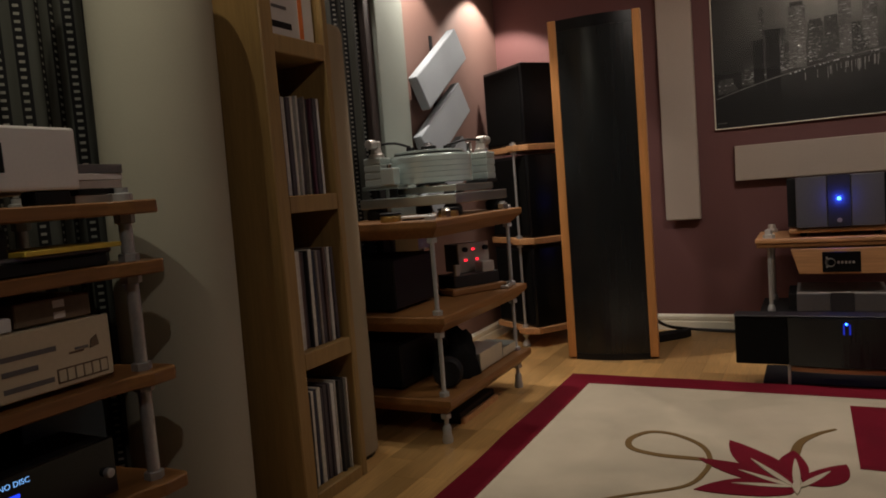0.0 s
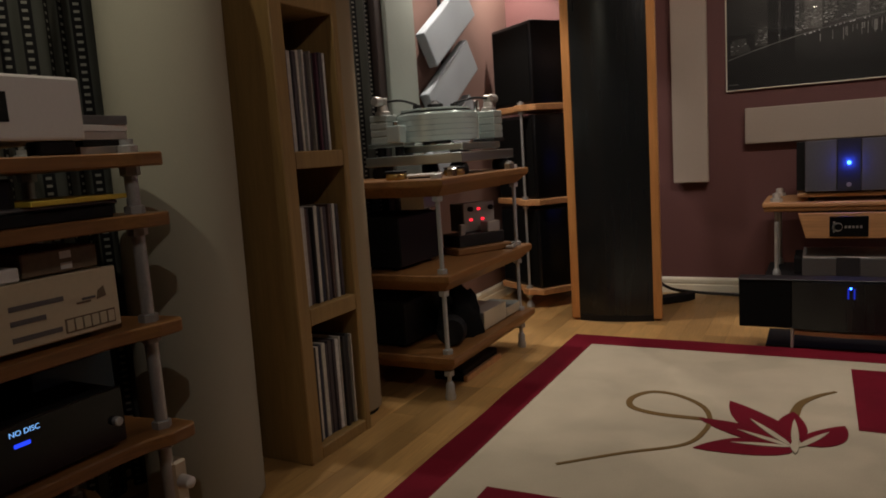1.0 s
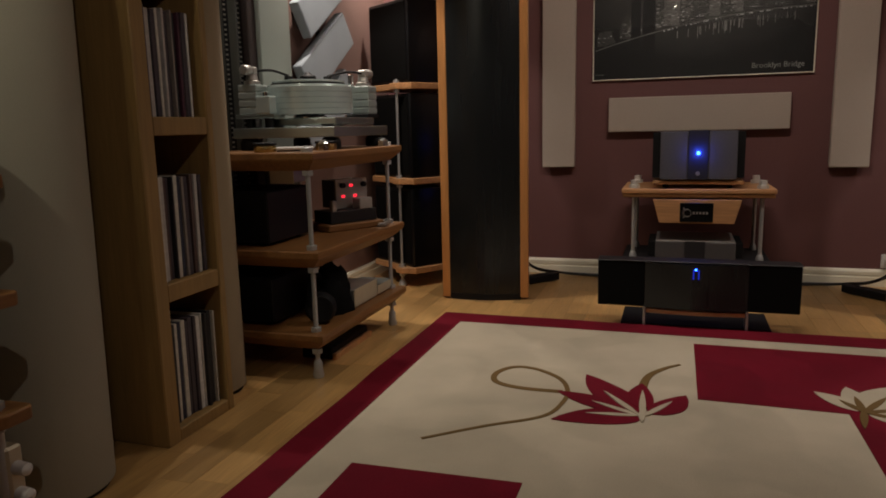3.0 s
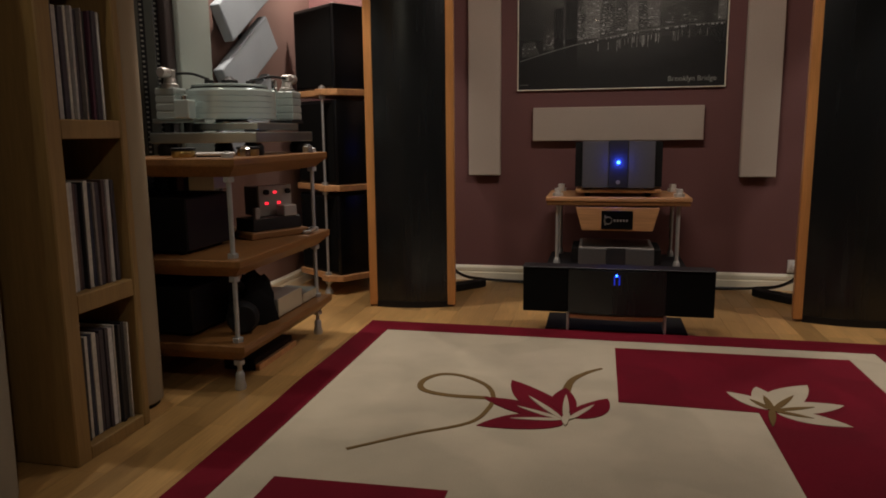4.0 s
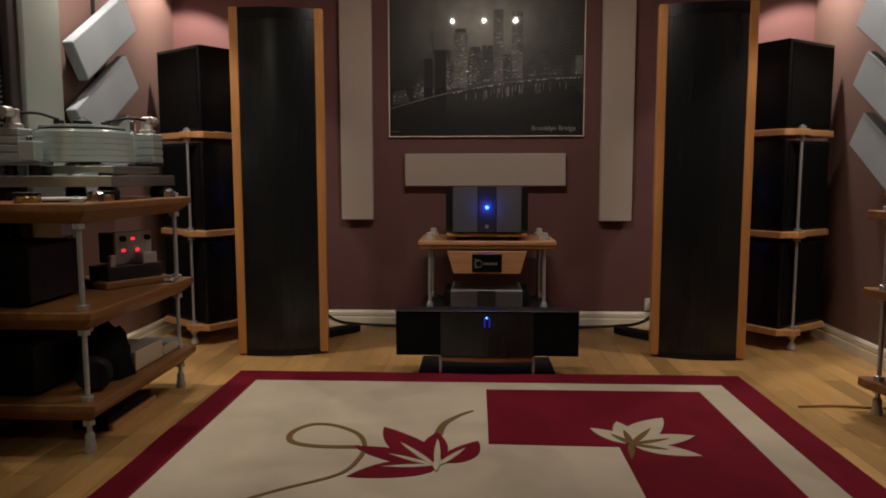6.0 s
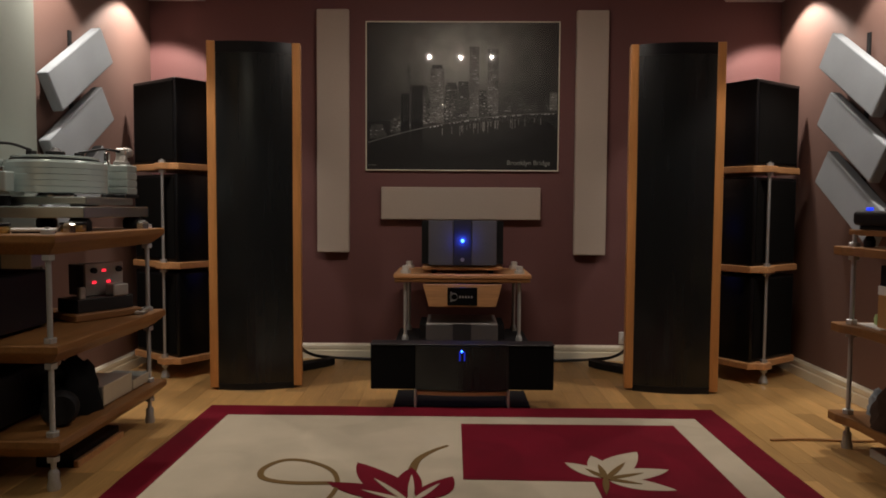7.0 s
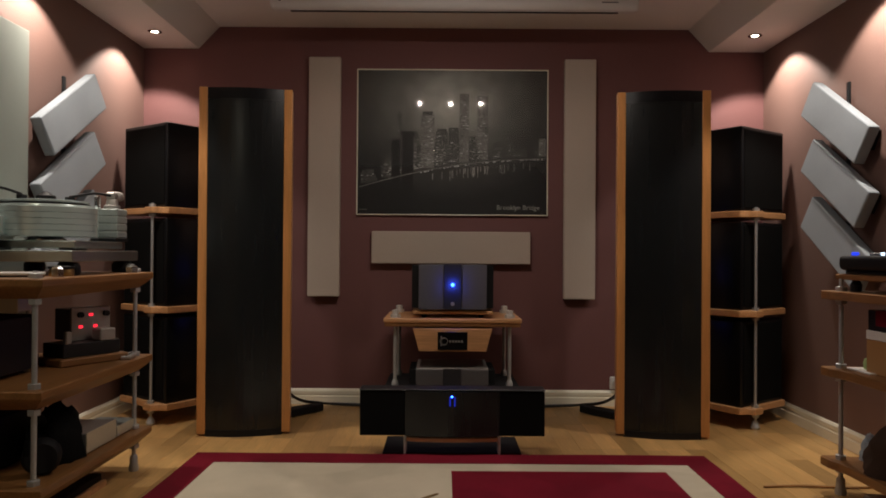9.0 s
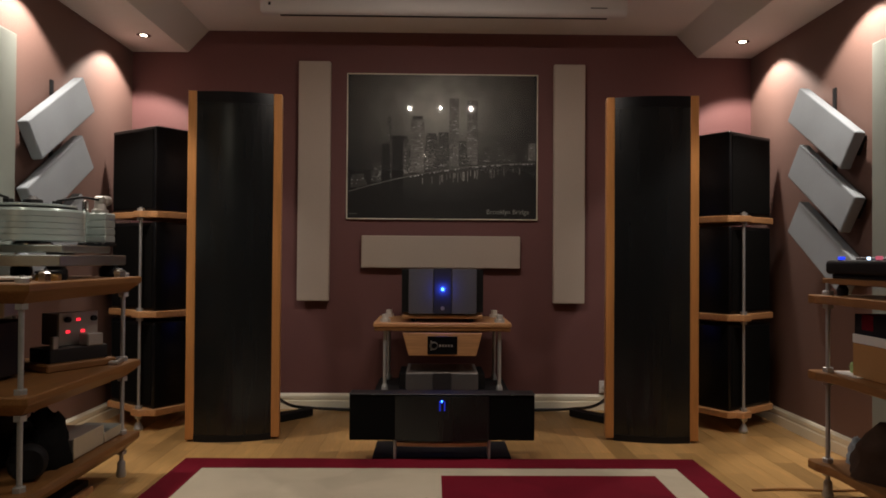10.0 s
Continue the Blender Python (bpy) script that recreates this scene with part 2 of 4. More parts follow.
def words(text, size, material, parent, m, name="lettering", label=""):
    cu = bpy.data.curves.new(name, "FONT")
    cu.body, cu.size, cu.extrude = text, size, 0.0004
    tmp = new(name, cu)
    bpy.context.view_layer.update()
    me = bpy.data.meshes.new_from_object(tmp.evaluated_get(bpy.context.evaluated_depsgraph_get()))
    bpy.data.objects.remove(tmp)
    me.materials.clear()
    me.materials.append(material)
    ob = new(name, me)
    ob.parent, ob.matrix_basis = parent, m
    return tagged(ob, label)


# ---- the room ----
XW, YB, H, HS = 1.97, -7.2, 2.39, 2.25


def structure(name, bm, material, label, category):
    return solid(name, bm, material, label, category, kind="structure")


structure("wall_north", box(-XW - 0.15, XW + 0.15, 0, 0.15, -0.1, H + 0.2, 0), M["wall"], "matt burgundy rose painted end wall", "wall")
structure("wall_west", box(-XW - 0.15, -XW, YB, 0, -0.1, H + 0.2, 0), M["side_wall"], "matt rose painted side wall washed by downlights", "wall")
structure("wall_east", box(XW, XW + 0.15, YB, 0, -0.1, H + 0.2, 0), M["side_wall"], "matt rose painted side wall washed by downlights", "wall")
structure("wall_south", box(-XW - 0.15, XW + 0.15, YB - 0.15, YB, -0.1, H + 0.2, 0), M["wall"], "plain rose painted rear wall", "wall")
structure("ceiling", box(-1.49, 1.49, YB, 0, H, H + 0.1, 0), M["ceiling"], "white painted ceiling with a raised middle", "ceiling")
for s, n in ((-1, "soffit_west"), (1, "soffit_east")):
    poly = [(s * 1.49, H + 0.1), (s * 1.49, H), (s * 1.622, HS), (s * XW, HS), (s * XW, H + 0.1)]
    structure(n, prism(poly, YB, 0, "y"), M["ceiling"], "white painted dropped soffit with a sloped inner face", "soffit")


def baseboard(name, length, m):
    ob = thing(name, "white profiled skirting board along the wall foot", "baseboard", m, kind="structure")
    prof = [(0, 0), (0.018, 0), (0.018, 0.050), (0.011, 0.055), (0.011, 0.061), (0.016, 0.065), (0.016, 0.084), (0.008, 0.095), (0, 0.098)]
    part("board", prism([(-a, b) for a, b in prof], 0, length, "x"), M["trim"], ob)


baseboard("baseboard_north", 2 * XW, pose(-XW, 0, 0))
baseboard("baseboard_east", -YB, pose(XW, 0, 0, 0, 0, -90))
baseboard("baseboard_west", -YB, pose(-XW, YB, 0, 0, 0, 90))

# ---- flat acoustic panels ----


def wall_panel(name, x0, x1, z0, z1, thick=0.055, material="panel", label="grey felt acoustic panel hung on the wall"):
    ob = thing(name, label, "acoustic panel", pose((x0 + x1) / 2, -0.004, z0), "felt panels on the end wall")
    w = (x1 - x0) / 2
    part("felt_cover", box(-w, w, -thick, -0.012, 0, z1 - z0, 0.006, segs=2), M[material], ob)
    part("backing_board", box(-w + 0.02, w - 0.02, -0.012, 0.003, 0.02, z1 - z0 - 0.02, 0), M["black"], ob, "dark backing board")


wall_panel("tall_panel", -0.911, -0.711, 0.683, 2.188, label="tall narrow grey felt acoustic panel on the burgundy wall")
wall_panel("tall_panel", 0.697, 0.894, 0.675, 2.183, label="tall narrow grey felt acoustic panel on the burgundy wall")
wall_panel("wide_panel", -0.510, 0.487, 0.893, 1.095, label="wide low grey felt acoustic panel above the amplifier rack")


def pale_panel(s):
    ob = thing("side_panel", "pale grey-green upright acoustic panel against the rose wall", "acoustic panel", pose(s * XW, 0, 0), "pale side panels")
    a, b = sorted((-s * 0.012, -s * 0.075))
    part("felt_cover", box(a, b, -1.63, -1.365, 0.12, 1.93, 0.006, segs=2), M["pale"], ob)
    a, b = sorted((s * 0.0, -s * 0.012))
    part("backing_board", box(a, b, -1.61, -1.385, 0.0, 1.91, 0), M["black"], ob)


pale_panel(-1)
pale_panel(1)


def slant_panel(s, k):
    """One of three tilted blocks on a side wall: 0.575 long, 0.18 wide, leaning 33 degrees."""
    at = pose(s * XW, -0.985, 1.632 - 0.301 * k)
    ob = thing("slanted_panel", "thick white felt diffuser block tilted on the side wall", "acoustic panel", at, "slanted diffuser blocks")
    bm = box(-0.027, 0.027, -0.297, 0.297, -0.096, 0.096, 0.008, segs=3)
    bm.transform(Matrix.Translation((-s * 0.070, 0.018 if s > 0 else -0.018, 0 if s > 0 else 0.008)) @ Matrix.Rotation(radians(33), 4, "X") @ Matrix.Rotation(radians(s * 4), 4, "Y"))
    part("felt_block", bm, M["white_felt"], ob)
    bm = box(-0.020, 0.020, -0.24, 0.24, -0.05, 0.05, 0)
    bm.transform(Matrix.Translation((-s * 0.021, 0, 0)) @ Matrix.Rotation(radians(33), 4, "X"))
    part("backing_plate", bm, M["black"], ob, "dark mounting plate")


for s in (-1, 1):
    for k in range(3):
        slant_panel(s, k)
    ob = thing("mounting_rail", "slim black metal hanging rail on the side wall", "rail", pose(s * XW, -0.955, 1.03))
    part("strip", box(min(0, -s * 0.012), max(0, -s * 0.012), -0.012, 0.012, 0, 0.80, 0.002), M["black"], ob)

# ---- tall loudspeakers ----


def panel_speaker(x, y, turn):
    ob = thing("panel_speaker", "tall black curved panel loudspeaker with cherry wood side slats", "loudspeaker", pose(x, y, 0, 0, 0, turn), "pair of tall loudspeakers")
    w, h = 0.2375, 1.81
    n = 14
    arc = []
    for i in range(n + 1):
        u = -1 + 2 * i / n
        arc.append((u * (w - 0.043), -0.008 - 0.030 * (1 - u * u)))
    part("front_film", prism([(-w + 0.043, 0.05)] + arc + [(w - 0.043, 0.05)], 0.035, h, "z"), M["film"], ob, "glossy black convex front", 30)
    part("plinth", prism([(-w + 0.03, 0.2)] + [(a, b - 0.004) for a, b in arc] + [(w - 0.03, 0.2)], 0.0, 0.034, "z"), M["black"], ob)
    part("top_band", prism([(-w + 0.043, 0.05)] + [(a, b - 0.003) for a, b in arc] + [(w - 0.043, 0.05)], h - 0.055, h + 0.004, "z"), M["bassbox"], ob, "glossy black top band", 30)
    for sgn in (-1, 1):
        a, b = sorted((sgn * w, sgn * (w - 0.043)))
        part("side_slat", box(a, b, -0.014, 0.06, 0.012, h + 0.006, 0.004, segs=2), M["cherry"], ob, "cherry wood slat")
    part("rear_frame", box(-w + 0.05, w - 0.05, 0.05, 0.085, 0.03, h - 0.02, 0.004), M["black"], ob)
    part("rear_brace", box(-0.03, 0.03, 0.085, 0.20, 0.03, 1.2, 0.004), M["black"], ob)
    sgn = 1 if x < 0 else -1
    foot = [(-0.05 * sgn, 0.12), (0.10 * sgn, 0.26), (0.36 * sgn, 0.47), (0.40 * sgn, 0.52), (0.37 * sgn, 0.56), (-0.03 * sgn, 0.30)]
    part("outrigger", prism(foot, 0.004, 0.045, "z", 0.004), M["black"], ob, "black outrigger foot")


panel_speaker(-1.098, -0.779, 8)
panel_speaker(1.094, -0.775, -8)

# ---- stacks of black boxes in threaded-rod racks ----


def bass_stack(s):
    turn = -35 if s < 0 else 35
    near = pose(s * 1.58, -0.60, 0, 0, 0, turn)
    rack = thing("rod_rack", "oiled maple rack on threaded steel rods holding black cabinets", "rack", near, "racks of the bass cabinets")
    wx, wy = 0.430, 0.40
    d = 1 if s < 0 else -1

    def b(x0, x1, y0, y1, z0, z1, bevel=0.003, segs=1):
        a, c = sorted((-d * x0, -d * x1))
        return box(a, c, y0, y1, z0, z1, bevel, segs=segs)
    levels = [0.105, 0.640, 1.190]
    posts = [(0.085, -0.034), (-0.002, wy - 0.004), (wx - 0.002, wy - 0.002)]
    for z in levels:
        sh = [(-0.015, 0.0), (0.030, -0.022), (0.050, -0.062), (0.120, -0.062), (0.136, -0.022), (0.18, -0.012), (wx, -0.012), (wx + 0.012, 0.0),
              (wx + 0.012, wy), (wx, wy + 0.015), (0, wy + 0.015), (-0.015, wy)]
        part("shelf", prism([(-d * a, c) for a, c in sh], z - 0.022, z + 0.014, "z", 0.004), M["maple"], rack, "oiled maple board")
    for px, py in posts:
        p = part("rod", rod(-d * px, py, 0.03, 1.226, 0.0078, 12), M["steel"], rack, "threaded steel rod", 40)
        for z in levels:
            for z0, z1 in ((z + 0.014, z + 0.030), (z - 0.040, z - 0.022)):
                part("nut", lathe([(0.019, z0), (0.019, z1)], 6, (-d * px, py, 0)), M["steel"], p, "steel nut")
        part("foot", lathe([(0.022, 0.0), (0.026, 0.012), (0.018, 0.03), (0.012, 0.045)], 16, (-d * px, py, 0)), M["steel"], p, "steel foot", 40)
    for k, z in enumerate(levels):
        top = (levels + [1.676])[k + 1] - (0.045 if k < 2 else 0.0)
        cab = thing("bass_cabinet", "black lacquered square bass cabinet on a maple rack shelf", "subwoofer", near @ pose(0, 0, z + 0.0145), "stacked bass cabinets")
        hgt = top - z - 0.0145
        part("cabinet", b(0.004, wx - 0.008, 0.0, wy - 0.035, 0, hgt, 0.010, 3), M["bassbox"], cab, "", 30)
        part("front_grille", b(0.022, wx - 0.026, -0.004, -0.0002, 0.018, hgt - 0.018, 0.002), M["cloth"], cab, "black cloth grille")


bass_stack(-1)
bass_stack(1)

# ---- rug ----
RZ = 0.012
rug = thing("rug", "cream and red carved pile rug with lily sprays", "rug", pose(0, 0, 0))
X0, X1, Y1, Y0 = -1.212, 1.176, -1.150, -4.55
part("woven_field", box(X0 + 0.006, X1 - 0.006, Y0, Y1 - 0.006, 0.001, RZ, 0.005, segs=2), M["cream"], rug, "cream woollen pile")


def flat(name, poly, material, z=RZ + 0.002, label=""):
    return part(name, prism(poly, RZ - 0.002, z, "z"), M[material], rug, label)


XL, XR, YT = -1.087, 1.045, -1.300


def wavy(a, b, inner):
    """A border band whose outer edge from a to b wanders by a few millimetres."""
    a, b = Vector(a), Vector(b)
    d = (b - a).normalized()
    nrm = Vector((-d.y, d.x))
    n = 40
    out = []
    for i in range(n + 1):
        q = a + (b - a) * i / n
        e = 0.006 * math.sin(math.pi * i / n) ** 0.5 * noise.noise(Vector((q.x * 3.1, q.y * 3.1, 0.4))) * 1.8
        out.append(tuple(q + nrm * e))
    return part("border_band", prism(out + inner, 0.002, RZ + 0.002, "z"), M["red"], rug)


wavy((X0 + 0.003, Y1 - 0.003), (X1 - 0.003, Y1 - 0.003), [(XR, YT), (XL, YT)])
wavy((X0 + 0.003, Y0 + 0.003), (X0 + 0.003, Y1 - 0.003), [(XL, YT), (XL, Y0 + 0.13)])
wavy((X1 - 0.003, Y1 - 0.003), (X1 - 0.003, Y0 + 0.003), [(XR, Y0 + 0.13), (XR, YT)])
flat("border_band", [(X0 + 0.003, Y0 + 0.003), (XL, Y0 + 0.13), (XR, Y0 + 0.13), (X1 - 0.003, Y0 + 0.003)], "red")
flat("red_field", [(-0.018, -1.411), (0.914, -1.409), (0.914, -3.30), (0.438, -3.30), (0.438, -2.060), (-0.018, -2.052)], "red", label="red L-shaped field")
flat("red_field", [(-0.961, -2.792), (-0.473, -2.776), (-0.473, -4.1), (-0.961, -4.1)], "red", label="red rectangular field")


def petal(a, c, w, bend=0.0, n=9):
    """A leaf-shaped outline from a to c, w wide, bowed sideways by bend."""
    a, c = Vector(a), Vector(c)
    d = c - a
    nrm = Vector((-d.y, d.x)).normalized()
    left, right = [], []
    for i in range(n + 1):
        t = i / n
        mid = a + d * t + nrm * (bend * math.sin(math.pi * t))
        k = w * (math.sin(math.pi * t ** 0.75) ** 0.8 if 0 < t < 1 else 0)
        left.append(mid + nrm * k / 2), right.append(mid - nrm * k / 2)
    return [tuple(p) for p in left + right[-2:0:-1]]


def ribbon(pts, w0, w1):
    L, R = [], []
    for i, p in enumerate(pts):
        d = (pts[min(i + 1, len(pts) - 1)] - pts[max(i - 1, 0)]).normalized()
        nrm = Vector((-d.y, d.x, 0))
        w = w0 + (w1 - w0) * i / (len(pts) - 1)
        L.append((p + nrm * w / 2)), R.append((p - nrm * w / 2))
    bm = bmesh.new()
    lv = [[bm.verts.new((q.x, q.y, RZ + 0.0025)) for q in side] for side in (L, R)]
    lo = [[bm.verts.new((q.x, q.y, RZ - 0.001)) for q in side] for side in (L, R)]
    for i in range(len(pts) - 1):
        bm.faces.new((lv[0][i], lv[1][i], lv[1][i + 1], lv[0][i + 1]))
        for k in (0, 1):
            bm.faces.new((lv[k][i], lv[k][i + 1], lo[k][i + 1], lo[k][i]))
    bmesh.ops.recalc_face_normals(bm, faces=bm.faces)
    return bm


STEP = iter([0.00025 * (i % 6) for i in range(60)])
# the red lily with its olive tendril on the cream pile
for a, c, w, bend in (((-0.19, -2.21), (-0.41, -1.90), 0.128, 0.016), ((-0.20, -2.22), (-0.49, -2.095), 0.105, 0.004), ((-0.185, -2.255), (-0.470, -2.345), 0.128, -0.016),
                      ((-0.168, -2.225), (-0.055, -2.030), 0.102, -0.012), ((-0.190, -2.19), (-0.205, -1.95), 0.090, 0.01)):
    flat("petal", petal(a, c, w, bend), "red", RZ + 0.0025 + next(STEP))
for a, c in (((-0.20, -2.25), (-0.33, -2.06)), ((-0.20, -2.25), (-0.36, -2.16)), ((-0.20, -2.25), (-0.37, -2.27)), ((-0.185, -2.25), (-0.10, -2.10)), ((-0.19, -2.26), (-0.20, -2.02)), ((-0.195, -2.21), (-0.190, -2.30))):
    flat("vein", petal(a, c, 0.022), "cream", RZ + 0.0045 + next(STEP))
tendril = curve_pts([(-0.825, -2.59, 0), (-0.66, -2.45, 0), (-0.50, -2.33, 0), (-0.455, -2.20, 0), (-0.455, -2.08, 0), (-0.50, -1.97, 0), (-0.60, -1.89, 0), (-0.69, -1.885, 0), (-0.742, -1.97, 0),
                     (-0.72, -2.06, 0), (-0.62, -2.10, 0), (-0.47, -2.10, 0)], 70)
part("tendril", ribbon(tendril, 0.012, 0.026), M["olive"], rug, "olive curling tendril")
part("tendril", ribbon(curve_pts([(-0.205, -2.0, 0), (-0.185, -1.86, 0), (-0.13, -1.76, 0), (-0.075, -1.70, 0)], 20), 0.034, 0.012), M["olive"], rug, "olive stem")
# the cream lily on the red field
for a, c, w, bend in (((0.50, -2.03), (0.364, -1.882), 0.085, 0.0), ((0.49, -2.02), (0.478, -1.805), 0.085, 0.0), ((0.49, -2.02), (0.665, -1.755), 0.125, 0.012), ((0.49, -2.025), (0.732, -1.945), 0.105, 0.0),
                      ((0.49, -2.03), (0.702, -2.133), 0.095, -0.006)):
    flat("petal", petal(a, c, w, bend), "cream", RZ + 0.0025 + next(STEP))
for a, c in (((0.485, -2.04), (0.43, -1.945)), ((0.485, -2.04), (0.485, -1.90)), ((0.485, -2.04), (0.59, -1.875)), ((0.485, -2.04), (0.63, -1.98)), ((0.485, -2.04), (0.60, -2.085)), ((0.487, -2.02), (0.455, -2.18))):
    flat("vein", petal(a, c, 0.024), "olive", RZ + 0.0045 + next(STEP))

# ---- poster ----
PW, PH = 0.605, 0.924
poster = thing("framed_poster", "glazed night skyline poster in a thin silver frame", "picture", pose(-0.006, -0.004, 1.199))
m, t, p = nodes_of("hazed_night_print")
co, rp, nz, mx, gr, mpp = (t.nodes.new("ShaderNode" + k) for k in ("TexCoord", "ValToRGB", "TexNoise", "Mix", "VectorMath", "Mapping"))
mpp.inputs["Location"].default_value, mpp.inputs["Scale"].default_value = (0, 0, -1.15), (1.25, 0, 1.6)
gr.operation = "LENGTH"
t.links.new(co.outputs["Object"], mpp.inputs[0]), t.links.new(mpp.outputs[0], gr.inputs[0]), t.links.new(gr.outputs["Value"], rp.inputs[0])
while len(rp.color_ramp.elements) > 1:
    rp.color_ramp.elements.remove(rp.color_ramp.elements[0])
rp.color_ramp.elements[0].position, rp.color_ramp.elements[0].color = 1.0, (0.010, 0.010, 0.009, 1)
# the pale centre paints haze over the glass into the night sky
for pos, v in ((0.0, 0.80), (0.2, 0.55), (0.42, 0.23), (0.7, 0.065)):
    e = rp.color_ramp.elements.new(pos)
    e.color = (v * 1.02, v, v * 0.90, 1)
nz.inputs["Scale"].default_value, nz.inputs["Detail"].default_value = 9, 8
mx.data_type, mx.blend_type = "RGBA", "MULTIPLY"
mx.inputs[0].default_value = 0.7
t.links.new(co.outputs["Object"], nz.inputs["Vector"]), t.links.new(rp.outputs[0], mx.inputs[6]), t.links.new(nz.outputs["Fac"], mx.inputs[7]), t.links.new(mx.outputs[2], p.inputs["Base Color"])
p.inputs["Roughness"].default_value = 0.6
PRINT = m
for i, (v, n) in enumerate(((0.004, "print_black"), (0.065, "print_dark_grey"), (0.17, "print_grey"), (0.90, "print_light"), (0.36, "print_title"))):
    M["p%d" % i] = mat(n, (v * 1.03, v, v * 0.92), 0.6, var=0.6, coarse=14, fine=130, bump=0, grain=(1, 1, 0.6))
part("print", box(-PW + 0.004, PW - 0.004, -0.012, -0.002, 0.004, PH - 0.004, 0), PRINT, poster, "grey night sky and dark water with a painted haze glow")
rnd = random.Random(7)


def quads(rects, y0):
    bm = bmesh.new()
    for i, (x0, x1, z0, z1) in enumerate(rects):
        y = y0 - 0.000002 * i if len(rects) > 100 else y0 - 0.00003 * i
        bm.faces.new([bm.verts.new(q) for q in ((x0, y, z0), (x1, y, z0), (x1, y, z1), (x0, y, z1))])
    return bm


def deck_z(x):
    """Height of the printed bridge deck and shore line."""
    return 0.175 + 0.19 * (1 - ((0.62 - x) / 1.22) ** 2)


def tower(x0, x1, z1, step=0.0, lit=0.5):
    """A printed tower: its grey front and the rows of pale windows on it."""
    z0 = deck_z((x0 + x1) / 2) + 0.01
    rows[2 if lit > 0.6 else 1].append((x0, x1, z0, z1))
    if step:
        rows[1].append((x0 + step, x1 - step, z1, z1 + 2.2 * step))
    z = z0 + 0.012
    while z < z1 - 0.01:
        x = x0 + 0.003
        while x < x1 - 0.004:
            w = rnd.uniform(0.004, 0.018)
            if rnd.random() < lit * 0.55:
                rows[3 if rnd.random() < 0.3 else 4].append((x, min(x + w, x1 - 0.002), z, z + rnd.uniform(0.002, 0.0045)))
            x += w + 0.003
        z += rnd.uniform(0.008, 0.014)


rows = {1: [], 2: [], 3: [], 4: []}
for i in range(46):
    x = rnd.uniform(-0.57, 0.56)
    w = rnd.uniform(0.012, 0.035)
    tower(max(x - w, -0.59), min(x + w, 0.59), deck_z(x) + 0.03 + (0.05 + 0.15 * math.exp(-((x + 0.08) / 0.28) ** 2)) * rnd.random(), rnd.choice((0, 0, 0.008)), rnd.uniform(0.15, 0.5))
for x0, x1, z1, step, lit in ((-0.20, -0.115, 0.635, 0.010, 0.75), (-0.35, -0.322, 0.64, 0.009, 0.35), (0.044, 0.104, 0.770, 0, 0.62), (0.157, 0.225, 0.757, 0, 0.62),
                              (-0.105, -0.03, 0.53, 0.008, 0.6), (-0.025, 0.040, 0.555, 0, 0.5), (0.105, 0.150, 0.50, 0, 0.55), (-0.255, -0.215, 0.515, 0.006, 0.55), (0.545, 0.592, 0.49, 0, 0.65), (0.34, 0.385, 0.50, 0.008, 0.3)):
    tower(x0, x1, z1, step, lit)
for k in (1, 2):
    part("skyline", quads(rows[k], -0.0123 - 0.0016 * (k - 1)), M["p%d" % k], poster, "grey printed towers")
part("printed_window", quads(rows[4], -0.0152), M["p4"], poster, "grey printed windows")
part("printed_light", quads(rows[3], -0.0155), M["p3"], poster, "pale printed window lights")
# quay lamps along the shore, with their streaks on the water
quay, streaks = [], []
for i in range(46):
    x = rnd.uniform(-0.22, 0.585)
    quay.append((x, x + rnd.uniform(0.003, 0.010), deck_z(x) - 0.012, deck_z(x) - 0.006))
for i in range(34):
    x = rnd.choice((rnd.uniform(-0.05, 0.24), rnd.uniform(-0.2, 0.58)))
    z = deck_z(x) - 0.03
    streaks.append((x, x + rnd.uniform(0.0015, 0.0035), z - rnd.uniform(0.02, 0.075), z))
part("quay_light", quads(quay, -0.0153), M["p3"], poster, "pale printed quay lamps")
part("water_streak", quads(streaks, -0.0154), M["p4"], poster, "grey printed reflections on water")
part("near_bank", quads([(-0.59, -0.245, 0.006, 0.155)], -0.0158), M["p0"], poster, "black printed bank")
part("bridge_tower", quads([(-0.385, -0.330, 0.01, 0.48), (-0.318, -0.248, 0.01, 0.52), (-0.325, -0.240, 0.50, 0.53)], -0.0160), M["p0"], poster, "black bridge tower")
deck = [(x, deck_z(x)) for x in [-0.59 + 0.0737 * i for i in range(17)]]
bm = bmesh.new()
lo = [bm.verts.new((x, -0.0163, z - 0.006)) for x, z in deck]
hi = [bm.verts.new((x, -0.0163, z)) for x, z in deck]
for i in range(16):
    bm.faces.new((lo[i], lo[i + 1], hi[i + 1], hi[i]))
part("bridge_deck", bm, M["p2"], poster, "grey printed bridge deck")
words("Brooklyn Bridge", 0.0415, M["p4"], poster, pose(0.281, -0.0158, 0.038, 90), "title", "pale grey printed title")
part("title_bar", quads([(-0.59, -0.54, 0.032, 0.037)], -0.0160), M["p2"], poster)
gl = part("glazing", box(-PW + 0.003, PW - 0.003, -0.0192, -0.0172, 0.003, PH - 0.003, 0), M["glass"], poster, "clear picture glass")
gl.visible_shadow = False
for n, b in (("frame_rail", (-PW, PW, -0.02, 0, 0, 0.006)), ("frame_rail", (-PW, PW, -0.02, 0, PH - 0.006, PH)), ("frame_stile", (-PW, -PW + 0.006, -0.02, 0, 0.006, PH - 0.006)), ("frame_stile", (PW - 0.006, PW, -0.02, 0, 0.006, PH - 0.006))):
    part(n, box(*b, 0.001), M["trim"], poster, "thin pale silver frame bar")

